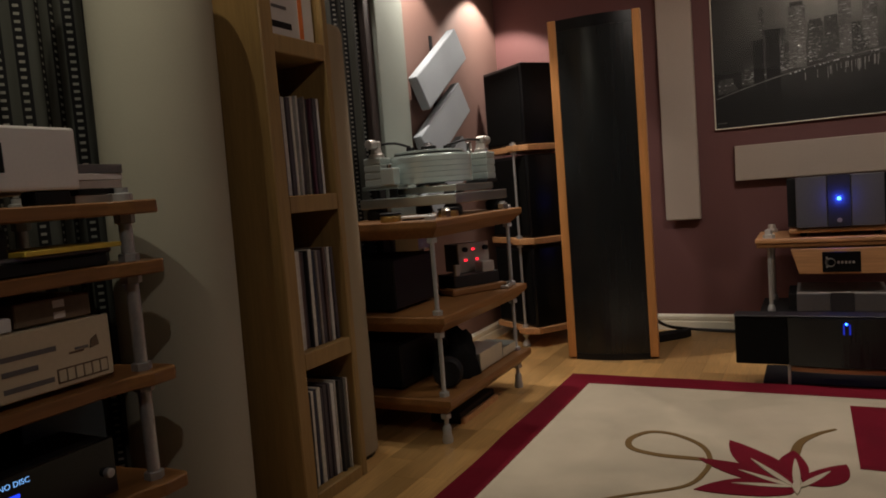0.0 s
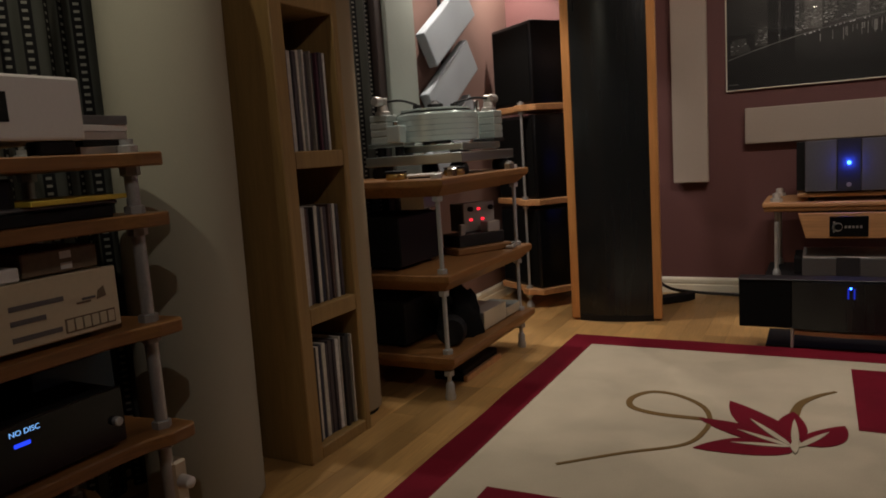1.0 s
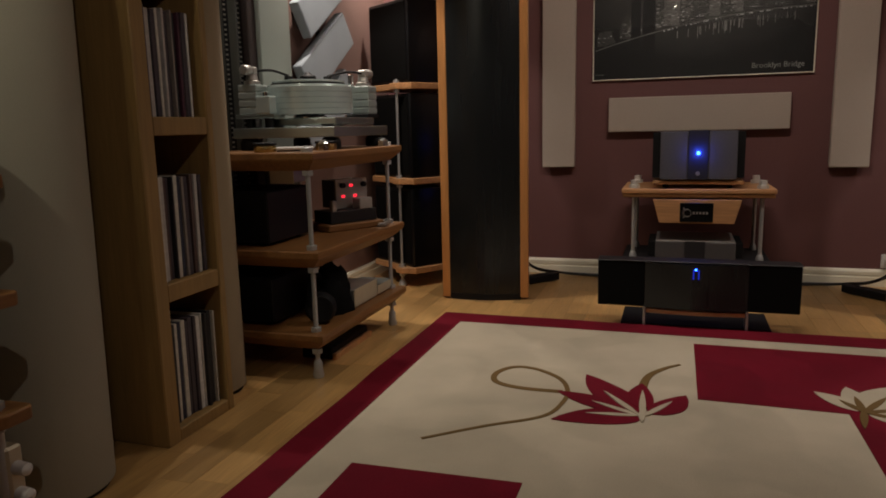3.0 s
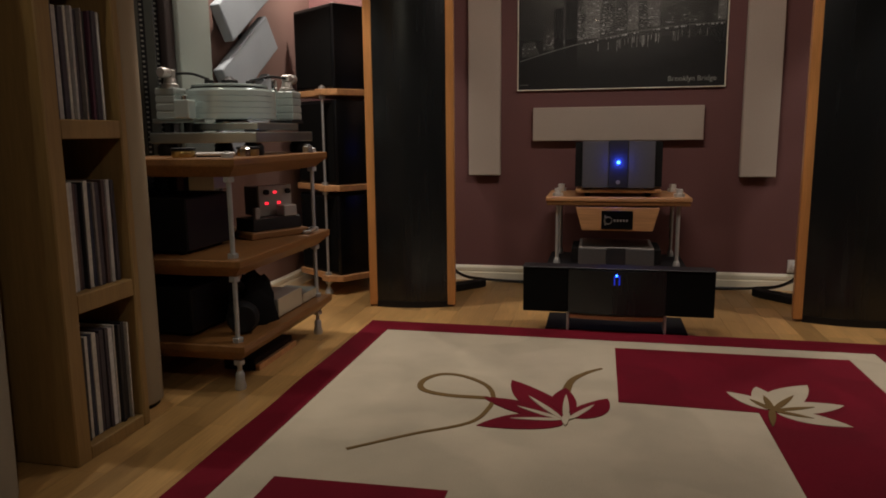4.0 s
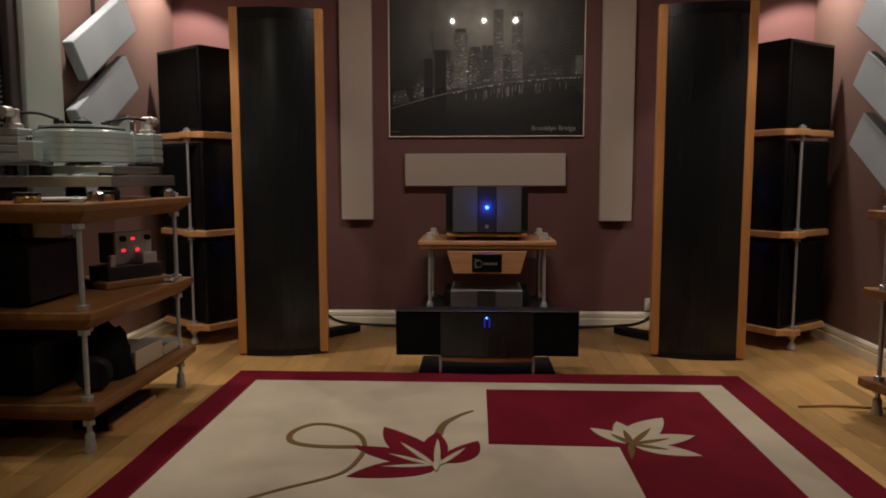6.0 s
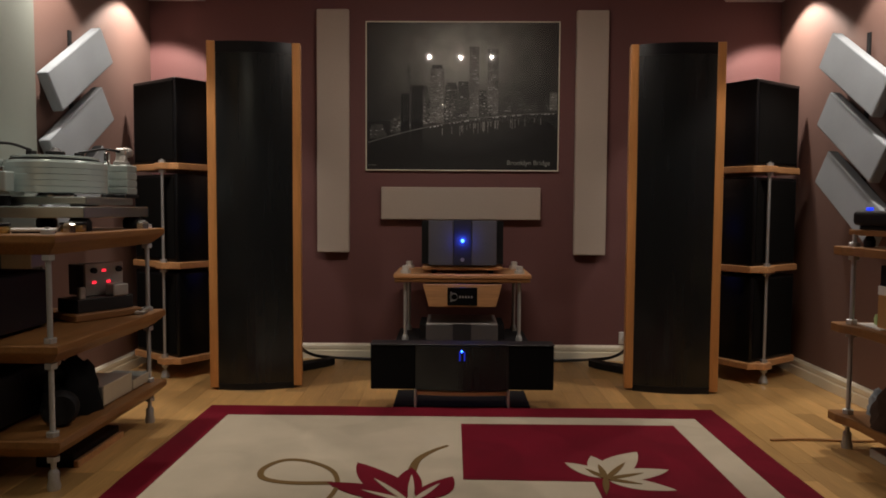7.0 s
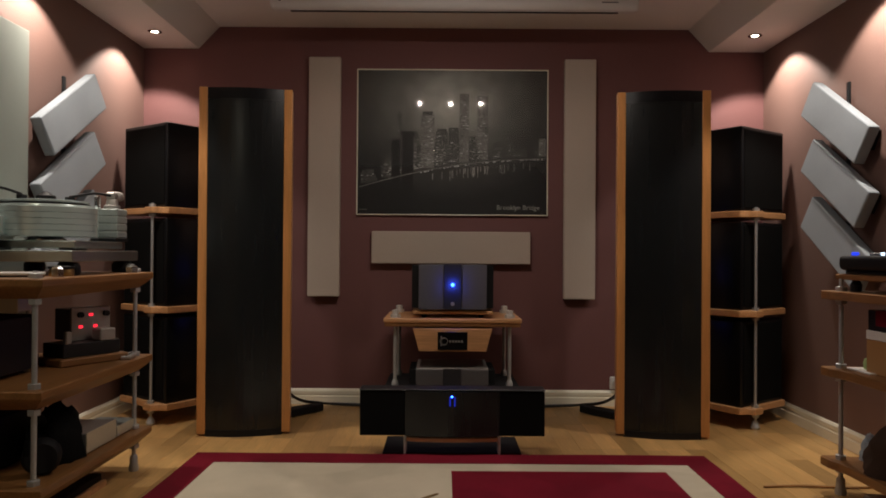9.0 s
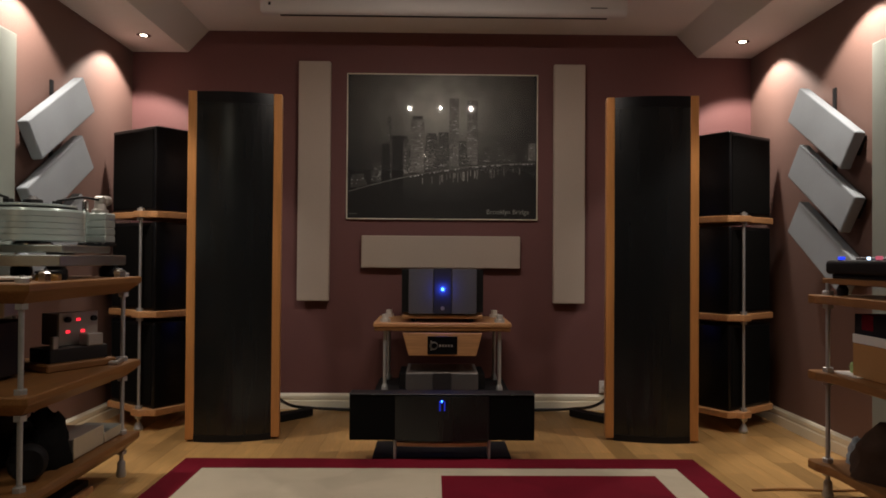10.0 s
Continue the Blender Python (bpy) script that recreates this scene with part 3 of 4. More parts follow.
# ---- projection screen case under the ceiling ----
case = thing("screen_case", "long white projection screen case under the ceiling", "projection screen", pose(-0.008, -0.66, 2.288))
prof = [(0.0, 0.034), (0.006, 0.016), (0.018, 0.004), (0.034, 0.0), (0.066, 0.0), (0.075, 0.012), (0.075, 0.10), (0.012, 0.10), (0.0, 0.085)]
part("housing", prism(prof, -0.985, 0.985, "x"), M["white"], case, "", 35)
for sx in (-1, 1):
    a, b = sorted((sx * 0.985, sx * 1.001))
    part("end_cap", prism([(y, z) for y, z in prof], a, b, "x", 0.002), M["white"], case)
part("slot", box(-0.90, 0.90, 0.046, 0.064, -0.003, 0.004, 0), M["black"], case, "dark roller slot")
part("sensor", box(-0.955, -0.942, -0.003, 0.002, 0.035, 0.052, 0), M["black"], case)
part("maker_bar", box(0.80, 0.89, -0.002, 0.002, 0.035, 0.041, 0), M["greyfront"], case)

# ---- ceiling lamps ----


def downlight(x, y):
    ob = thing("downlight", "small round recessed downlight glowing in the soffit", "ceiling light", pose(x, y, HS), "soffit downlights")
    bm = bmesh.new()
    n = 24
    prof = [(0.040, 0.0), (0.040, -0.004), (0.021, -0.005), (0.020, 0.0)]
    rings = [[bm.verts.new((r * math.cos(2 * math.pi * i / n), r * math.sin(2 * math.pi * i / n), h)) for i in range(n)] for r, h in prof]
    for a, b in zip(rings, rings[1:]):
        for i in range(n):
            bm.faces.new((a[i], a[(i + 1) % n], b[(i + 1) % n], b[i]))
    part("bezel", bm, M["chrome"], ob, "metal bezel", 40)
    part("lamp", lathe([(0.0185, -0.003), (0.0185, -0.001)], 20), M["lens"], ob, "glowing lens")


# the rear pair of fittings is unseen, added along with its dim fill
for side, y in SOFFIT:
    downlight(side * 1.76, y)
bar = thing("spot_bar", "white ceiling bar with three glowing spotlights", "ceiling light", pose(-0.005, -1.66, H))
part("rail", box(-0.36, 0.36, -0.03, 0.03, -0.025, 0, 0.004), M["white"], bar)
for x in (-0.265, 0, 0.265):
    part("spot_head", lathe([(0.034, -0.122), (0.036, -0.06), (0.02, -0.03), (0.012, -0.02)], 20, (x, 0, 0)), M["white"], bar, "", 40)
    part("lamp", lathe([(0.0065, -0.130), (0.0065, -0.1222)], 20, (x, 0, 0)), M["trio_lens"], bar, "glowing lens")

# unseen fittings; the one at x -0.18 only houses the added fill
for x, y in ((-0.18, -4.45), (-1.45, -4.25), (-1.45, -3.30)):
    rear = thing("ceiling_spot", "unseen single white ceiling spotlight over the rear of the room", "ceiling light", pose(x, y, H), "single ceiling spotlights")
    part("canopy", lathe([(0.045, -0.022), (0.05, -0.016), (0.05, 0.0)], 24), M["white"], rear, "", 40)
    part("spot_head", lathe([(0.034, -0.135), (0.036, -0.06), (0.02, -0.03), (0.012, -0.0222)], 20), M["white"], rear, "", 40)
    part("lamp", lathe([(0.012, -0.145), (0.012, -0.1352)], 20), M["trio_lens"], rear, "glowing lens")

# ---- amplifier rack under the poster ----
rack = thing("amplifier_rack", "oiled wood amplifier rack on threaded steel rods", "rack", pose(-0.005, -0.60, 0))
part("top_shelf", box(-0.381, 0.381, 0, 0.46, 0.575, 0.600, 0.006, segs=2), M["maple"], rack, "oiled maple board")
part("under_shelf", box(-0.375, 0.375, 0.006, 0.454, 0.553, 0.5745, 0.004), M["mahogany"], rack, "reddish lower layer")
part("bottom_shelf", box(-0.375, 0.375, 0.0, 0.46, 0.195, 0.222, 0.005), M["black"], rack, "black lower board")
for x in (-0.318, 0.318):
    for y in (0.05, 0.40):
        p = part("rod", rod(x, y, 0.0, 0.615, 0.0100, 16), M["steel"], rack, "steel rod", 40)
        part("nut", lathe([(0.029, 0.600), (0.029, 0.618), (0.019, 0.620), (0.019, 0.640), (0.015, 0.643)], 6, (x, y, 0)), M["nut"], p, "bright steel nut")
        part("nut", lathe([(0.019, 0.222), (0.019, 0.236), (0.015, 0.250), (0.012, 0.256)], 20, (x, y, 0)), M["steel"], p, "steel collar", 40)
base = solid("isolation_board", box(-0.224, 0.224, 0, 0.36, 0, 0.020, 0.006, segs=2), M["maple"], "oiled maple isolation board under the amplifier", "board", pose(-0.005, -0.585, 0.622))
for x in (-0.16, 0.16):
    for y in (0.06, 0.3):
        part("cone_foot", lathe([(0.012, -0.0215), (0.02, 0.0)], 12, (x, y, 0)), M["black"], base)


def power_amp(at, h, w, label, lamp=True):
    ob = thing("power_amplifier", label, "amplifier", at, "power amplifiers")
    part("chassis", box(-w / 2 + 0.004, w / 2 - 0.004, 0.012, 0.34, 0.008, h - 0.004, 0.003), M["black"], ob)
    for s in (-1, 1):
        a, b = sorted((s * w / 2, s * 0.050))
        part("front_plate", box(a, b, 0, 0.012, 0.004, h, 0.003), M["greyfront"], ob, "grey anodised plate")
    for s in (-1, 1):
        for k in range(9):
            a, b = sorted((s * (w / 2 - 0.004), s * (w / 2 + 0.038)))
            part("cooling_fin", box(a, b, 0.03 + 0.034 * k, 0.040 + 0.034 * k, 0.010, h - 0.006, 0.001), M["black"], ob, "black cooling fin")
    part("centre_plate", box(-0.0495, 0.0495, -0.003, 0.012, 0.004, h + 0.004, 0.002), M["strip"], ob, "black satin strip")
    if lamp:
        part("standby_lamp", lathe([(0.009, -0.006), (0.009, -0.003)], 16, (0, 0, h * 0.555), "y"), M["blue_led"], ob, "glowing blue lamp")
        part("badge", lathe([(0.011, -0.005), (0.011, -0.003)], 16, (0, 0, h * 0.14), "y"), M["silver"], ob)
    for s in (-1, 1):
        part("foot", lathe([(0.015, -0.002), (0.015, 0.008)], 12, (s * (w / 2 - 0.04), 0.05, 0)), M["rubber"], ob)
        part("foot", lathe([(0.015, -0.002), (0.015, 0.008)], 12, (s * (w / 2 - 0.04), 0.29, 0)), M["rubber"], ob)
    return ob


power_amp(pose(-0.006, -0.60, 0.645), 0.252, 0.376, "dark grey power amplifier with a glowing blue lamp")
low = power_amp(pose(-0.006, -0.59, 0.225), 0.094, 0.400, "dark grey power amplifier on the lower rack shelf", False)
part("top_lid", box(-0.198, 0.198, 0.004, 0.34, 0.094, 0.099, 0.001), M["silver"], low, "brushed silver lid")
# the wood-fronted unit slung under the top shelf
unit = thing("wooden_preamplifier", "wood-fronted preamplifier slung under the rack shelf", "preamplifier", pose(-0.005, -0.60, 0.42))
part("front", prism([(-0.185, 0), (0.185, 0), (0.219, 0.125), (-0.219, 0.125)], -0.006, 0.016, "y", 0.003), M["maple"], unit, "tapered maple front")
part("body", prism([(-0.178, 0.004), (0.178, 0.004), (0.21, 0.131), (-0.21, 0.131)], 0.0165, 0.32, "y", 0.003), M["black"], unit)
part("nameplate", box(-0.082, 0.082, -0.011, -0.006, 0.008, 0.108, 0.002), M["gloss"], unit, "black nameplate")
part("logo_ring", lathe([(0.022, -0.0125), (0.022, -0.011)], 24, (-0.048, 0, 0.056), "y"), M["silver"], unit, "pale round mark")
part("logo_centre", lathe([(0.016, -0.0132), (0.016, -0.0125)], 24, (-0.044, 0, 0.056), "y"), M["gloss"], unit)
part("logo_bar", box(-0.066, -0.058, -0.0125, -0.011, 0.03, 0.084, 0), M["silver"], unit)
for k in range(5):
    part("logo_bar", box(-0.018 + 0.016 * k, -0.008 + 0.016 * k, -0.0125, -0.011, 0.05, 0.062, 0), M["silver"], unit)

# ---- low black centre loudspeaker in front of the rack ----
cs = thing("centre_speaker", "wide black lacquered centre loudspeaker on a low stand", "loudspeaker", pose(-0.012, -1.17, 0))
for s in (-1, 1):
    a, b = sorted((s * 0.434, s * 0.222))
    part("side_cabinet", prism([(a, 0.0), (b, 0.0), (b, 0.10), (a, 0.10)], 0.103, 0.316, "z", 0.004), M["cloth"], cs, "black cloth-covered wing")
arc = [(-0.221 + 0.442 * i / 12, -0.022 * (1 - (2 * i / 12 - 1) ** 2)) for i in range(13)]
part("front_film", prism(arc + [(0.221, 0.10), (-0.221, 0.10)], 0.103, 0.312, "z"), M["film"], cs, "glossy black curved middle", 30)
for x in (-0.011, 0.011):
    part("lamp_stroke", box(x - 0.003, x + 0.003, -0.0255, -0.0215, 0.246, 0.290, 0), M["blue_dim"], cs, "dim blue light stroke")
part("standby_lamp", lathe([(0.0045, -0.0275), (0.0045, -0.0215)], 12, (-0.002, 0, 0.291), "y"), M["blue_led"], cs, "glowing blue lamp")
part("lid", box(-0.437, 0.437, -0.004, 0.102, 0.316, 0.320, 0.002), M["satin"], cs, "satin black lid")
part("floor_plate", box(-0.33, 0.33, 0.04, 0.34, 0.0, 0.014, 0.003), M["black"], cs, "black base plate")
bow = [(-0.215 + 0.43 * i / 10, 0.020 - 0.018 * (1 - (2 * i / 10 - 1) ** 2)) for i in range(11)]
part("stretcher", prism(bow + [(0.215, 0.05), (-0.215, 0.05)], 0.072, 0.090, "z"), M["maple"], cs, "bowed wooden stretcher")
for s in (-1, 1):
    part("leg", box(s * 0.222 - 0.006, s * 0.222 + 0.006, 0.01, 0.098, 0.0142, 0.1025, 0.002), M["steel"], cs, "steel leg plate")

# ---- racks along the side walls ----


def eared(x0, x1, y0, y1, ear=0.05, dip=0.028):
    """A board outline with rounded ears at its four corners and hollowed sides."""
    pts = []
    cs = [((x0, y0), (1, 0)), ((x1, y0), (0, 1)), ((x1, y1), (-1, 0)), ((x0, y1), (0, -1))]
    for i, ((cx, cy), (dx, dy)) in enumerate(cs):
        nx, ny = cs[(i + 1) % 4][0]
        inx, iny = -dy, dx
        L = abs(nx - cx) + abs(ny - cy)
        for u, d in ((0.012, 0.0), (ear + 0.02, 0.0), (ear + 0.07, dip * 0.7), (ear + 0.13, dip), (L - ear - 0.13, dip), (L - ear - 0.07, dip * 0.7), (L - ear - 0.02, 0.0), (L - 0.012, 0.0)):
            pts.append((cx + dx * u + inx * d, cy + dy * u + iny * d))
    return pts


def rod_rack(name, label, x0, x1, y0, y1, tops, thick, material, inset=0.05, outline=True, z_top=0.03, rod_r=0.0115, group="hi-fi racks along the walls"):
    ob = thing(name, label, "rack", pose(0, 0, 0), group)
    for z in tops:
        if outline:
            bm = prism(eared(x0, x1, y0, y1), z - thick, z, "z", 0.003)
        else:
            bm = bmesh.new()
            d = 0.045
            q = [[bm.verts.new((a, b, h)) for a, b in ((x0 + e, y0 + e), (x1 - e, y0 + e), (x1 - e, y1 - e), (x0 + e, y1 - e))] for e, h in ((d, z - thick), (0.004, z - thick * 0.45), (0, z - thick * 0.35), (0, z - 0.004), (0.004, z))]
            for lo, hi in zip(q, q[1:]):
                for i in range(4):
                    bm.faces.new((lo[i], lo[(i + 1) % 4], hi[(i + 1) % 4], hi[i]))
            bm.faces.new(q[0][::-1]), bm.faces.new(q[-1])
        part("shelf", bm, M[material], ob, "oiled reddish wood board")
    for x in (x0 + inset, x1 - inset):
        for y in (y0 + inset, y1 - inset):
            p = part("rod", rod(x, y, 0.028, max(tops) + z_top, rod_r, 12), M["steel"], ob, "threaded steel rod", 40)
            part("foot", lathe([(0.02, 0.0), (0.022, 0.012), (0.017, 0.035), (0.017, 0.06), (0.012, 0.07)], 14, (x, y, 0)), M["steel"], p, "steel foot", 40)
            for z in tops:
                part("nut", lathe([(0.022, z), (0.022, z + 0.016), (0.016, z + 0.018)], 6 if z < max(tops) else 16, (x, y, 0)), M["steel"], p, "steel nut")
                part("nut", lathe([(0.016, z - thick - 0.02), (0.022, z - thick - 0.018), (0.022, z - thick)], 6, (x, y, 0)), M["steel"], p, "steel nut")
    return ob


rod_rack("turntable_rack", "three-tier reddish wood rack carrying a turntable", -1.93, -1.352, -2.205, -1.335, (0.867, 0.502, 0.184), 0.068, "mahogany", 0.055, False, 0.024, rod_r=0.009)
rod_rack("equipment_rack", "five-tier reddish wood rack full of players", -1.90, -1.415, -4.85, -3.385, (1.006, 0.873, 0.628, 0.377, 0.13), 0.030, "mahogany", 0.055, True, 0.03, rod_r=0.0145)
rod_rack("source_rack", "three-tier reddish wood rack beside the rose wall", 1.487, 1.92, -3.0, -1.58, (0.818, 0.508, 0.142), 0.034, "mahogany", 0.058, True, 0.05, rod_r=0.0088)

# ---- record shelf and round bass traps ----
SX0, SX1, SY0, SY1, SH = -1.955, -1.55, -2.836, -2.497, 2.10
shelf = thing("record_shelf", "tall narrow oak record shelf filled with vinyl records", "shelf", pose(0, 0, 0))
part("side_panel", box(SX0, SX1, SY0, SY0 + 0.059, 0, SH, 0.004), M["shelfwood"], shelf)
part("side_panel", box(SX0, SX1, SY1 - 0.03, SY1, 0, SH, 0.004), M["shelfwood"], shelf)
part("back_panel", box(SX0, SX0 + 0.008, SY0 + 0.060, SY1 - 0.031, 0.02, SH - 0.02, 0), M["shelfwood"], shelf)
LEVELS = (0.040, 0.497, 0.995, 1.490, SH)
for z in LEVELS:
    part("board", box(SX0 + 0.009, SX1 - 0.002, SY0 + 0.0595, SY1 - 0.0305, max(0, z - 0.055), z, 0.003), M["shelfwood"], shelf)


def bass_trap(x, y, r, h, lean=0.0, cover="beige"):
    ob = thing("bass_trap", "round " + cover + " fabric-covered bass trap column on the floor", "acoustic column", pose(x, y, 0, 0, lean, 0), "bass trap columns")
    part("fabric_tube", lathe([(r - 0.01, 0.012), (r, 0.02), (r, h - 0.03), (r - 0.008, h - 0.008), (r - 0.03, h)], 48), M[cover], ob, "", 35)
    part("base_ring", lathe([(r - 0.012, 0.0), (r - 0.012, 0.0119)], 40), M["black"], ob)


bass_trap(-1.700, -3.127, 0.160, 1.78, 1.1)
bass_trap(-1.728, -2.372, 0.120, 1.60, cover="tan")

rec_cols = [(0.6, 0.57, 0.5), (0.02, 0.02, 0.022), (0.5, 0.48, 0.45), (0.06, 0.05, 0.06), (0.72, 0.70, 0.66), (0.10, 0.06, 0.05), (0.25, 0.22, 0.20), (0.03, 0.035, 0.06), (0.38, 0.30, 0.22), (0.09, 0.03, 0.05)]
rec_mats = [mat("sleeve_%s" % "abcdefghij"[i], c, 0.55, var=0.25, coarse=9, fine=60, bump=0.02) for i, c in enumerate(rec_cols)]
rec_words = ["cream", "black", "grey", "charcoal", "white", "dark brown", "grey-brown", "navy", "tan", "maroon"]
rr = random.Random(3)
for z in LEVELS[:3]:
    y = SY0 + 0.064
    while y < SY1 - 0.048:
        th = rr.uniform(0.006, 0.019)
        i = rr.choice((0, 1, 1, 2, 3, 4, 4, 5, 6, 7, 1, 9, 0, 3, 2, 1))
        dx = rr.uniform(0, 0.02)
        ob = solid("record", box(-0.315, 0, 0, th, 0, 0.315 + rr.uniform(-0.004, 0.006), 0.0008), rec_mats[i], "%s vinyl record sleeve standing on the shelf" % rec_words[i], "record",
                   pose(SX1 - 0.022 - dx, y, z + 0.0005, rr.uniform(-0.9, 0.2)), "records on the shelf")
        y += th + rr.uniform(0.001, 0.004)
bk = thing("boxed_set", "white boxed set with an orange stripe on the shelf", "box", pose(SX1 - 0.03, -2.772, 1.4905))
part("cover", box(-0.26, 0, 0, 0.235, 0, 0.30, 0.002), M["white"], bk)
part("stripe", box(-0.01, 0.0015, 0.16, 0.18, 0.01, 0.29, 0), M["orange"], bk, "orange stripe")
part("picture_bar", box(-0.01, 0.0015, 0.02, 0.12, 0.03, 0.05, 0), M["black"], bk, "dark printed bar")
part("picture_bar", box(-0.01, 0.0015, 0.03, 0.10, 0.09, 0.10, 0), M["greyfront"], bk)

# ---- curtain on the west wall ----
m, t, p = nodes_of("film_strip_curtain")
co, sp = t.nodes.new("ShaderNodeTexCoord"), t.nodes.new("ShaderNodeSeparateXYZ")
t.links.new(co.outputs["UV"], sp.inputs[0])


def wave(sock, period, duty, shift=0.0):
    """1 for the first part of each period, else 0."""
    a, b, c = (t.nodes.new("ShaderNodeMath") for _ in range(3))
    a.operation, b.operation, c.operation = "ADD", "PINGPONG", "LESS_THAN"
    a.inputs[1].default_value = shift
    b.inputs[1].default_value, c.inputs[1].default_value = period / 2, duty * period / 2
    t.links.new(sock, a.inputs[0]), t.links.new(a.outputs[0], b.inputs[0]), t.links.new(b.outputs[0], c.inputs[0])
    return c.outputs[0]


band, dash_x, dash_z = wave(sp.outputs[0], 0.052, 0.48), wave(sp.outputs[0], 0.052, 0.22), wave(sp.outputs[1], 0.0205, 0.36)
m1, m2, mu = t.nodes.new("ShaderNodeMix"), t.nodes.new("ShaderNodeMix"), t.nodes.new("ShaderNodeMath")
mu.operation = "MULTIPLY"
m1.data_type = m2.data_type = "RGBA"
m1.inputs[6].default_value, m1.inputs[7].default_value = (0.115, 0.12, 0.105, 1), (0.012, 0.012, 0.014, 1)
m2.inputs[7].default_value = (0.42, 0.41, 0.36, 1)
t.links.new(band, m1.inputs[0]), t.links.new(m1.outputs[2], m2.inputs[6]), t.links.new(dash_x, mu.inputs[0]), t.links.new(dash_z, mu.inputs[1]), t.links.new(mu.outputs[0], m2.inputs[0])
t.links.new(m2.outputs[2], p.inputs["Base Color"])
p.inputs["Roughness"].default_value = 0.9
M["curtain"] = m


def curtain(y0, y1, z0, z1):
    ob = thing("curtain", "dark film-strip patterned curtain hanging in soft folds", "curtain", pose(-XW + 0.006, 0, 0))
    bm = bmesh.new()
    uv = bm.loops.layers.uv.new("UVMap")
    n = int((y1 - y0) / 0.008)
    cols = []
    for i in range(n + 1):
        y = y0 + (y1 - y0) * i / n
        x = 0.030 + 0.016 * math.sin(y * 38 + 1.4 * math.sin(y * 7)) + 0.007 * math.sin(y * 91)
        cols.append([(bm.verts.new((x + k, y, z)), y, z) for z in (z0, z1) for k in (0,)])
    for i in range(n):
        (a, ya, za), (b, yb, zb) = cols[i]
        (c, yc, zc), (d, yd, zd) = cols[i + 1]
        f = bm.faces.new((a, c, d, b))
        for lp, (u, v) in zip(f.loops, ((ya, za), (yc, zc), (yd, zd), (yb, zb))):
            lp[uv].uv = (u, v)
    bmesh.ops.solidify(bm, geom=list(bm.faces), thickness=0.002)
    part("cloth", bm, M["curtain"], ob, "", 60)
    part("curtain_rail", box(0.008, 0.05, y0 - 0.05, y1 + 0.01, z1, z1 + 0.03, 0.003), M["white"], ob)


curtain(-5.2, -1.705, 0.03, 2.20)
tr = thing("window_trim", "dark wooden upright trim at the curtain edge", "trim", pose(-XW, -1.703, 0), kind="structure")
part("post", box(0.0, 0.06, 0.002, 0.065, 0.0, HS, 0.004), M["dark_trim"], tr)

# ---- turntable ----
tt = thing("turntable", "massive silver turntable with two tonearms on its rack", "turntable", pose(-1.645, -1.635, 0.8675))
part("base_slab", box(-0.235, 0.235, -0.275, 0.275, 0.050, 0.092, 0.003), M["alu"], tt, "brushed aluminium slab")
for x in (-0.19, 0.19):
    for y in (-0.22, 0.22):
        part("foot", lathe([(0.038, 0.0), (0.042, 0.010), (0.042, 0.034), (0.030, 0.0495)], 20, (x, y, 0)), M["black"], tt, "black damping foot", 40)
part("subplinth", box(-0.15, 0.19, -0.17, 0.225, 0.100, 0.130, 0.004), M["alu"], tt)
for x, y in ((-0.10, -0.15), (0.15, -0.15), (0.02, 0.19)):
    part("pillar", lathe([(0.030, 0.0925), (0.030, 0.0995)], 18, (x, y, 0)), M["black"], tt, "", 40)
part("bearing", lathe([(0.075, 0.1305), (0.075, 0.138), (0.06, 0.1445)], 28, (-0.02, 0.0, 0)), M["chrome"], tt, "polished bearing housing", 40)
prof = [(0.186, 0.145)]
for k in range(5):
    z = 0.148 + 0.0232 * k
    prof += [(0.192, z), (0.192, z + 0.0205), (0.1895, z + 0.0215), (0.1895, z + 0.0228)]
prof += [(0.178, 0.266), (0.176, 0.272)]
part("platter", lathe(prof, 64, (-0.02, 0, 0)), M["acrylic"], tt, "thick ribbed frosted platter", 25)
part("mat", lathe([(0.162, 0.2725), (0.162, 0.278)], 56, (-0.02, 0, 0)), M["black"], tt, "black platter mat", 40)
part("upper_ring", lathe([(0.150, 0.2785), (0.158, 0.281), (0.158, 0.289), (0.150, 0.291)], 56, (-0.02, 0, 0)), M["acrylic"], tt, "pale upper disc", 30)
part("record_clamp", lathe([(0.03, 0.2915), (0.036, 0.297), (0.036, 0.312), (0.02, 0.320), (0.008, 0.330)], 24, (-0.02, 0, 0)), M["black"], tt, "black clamp", 40)


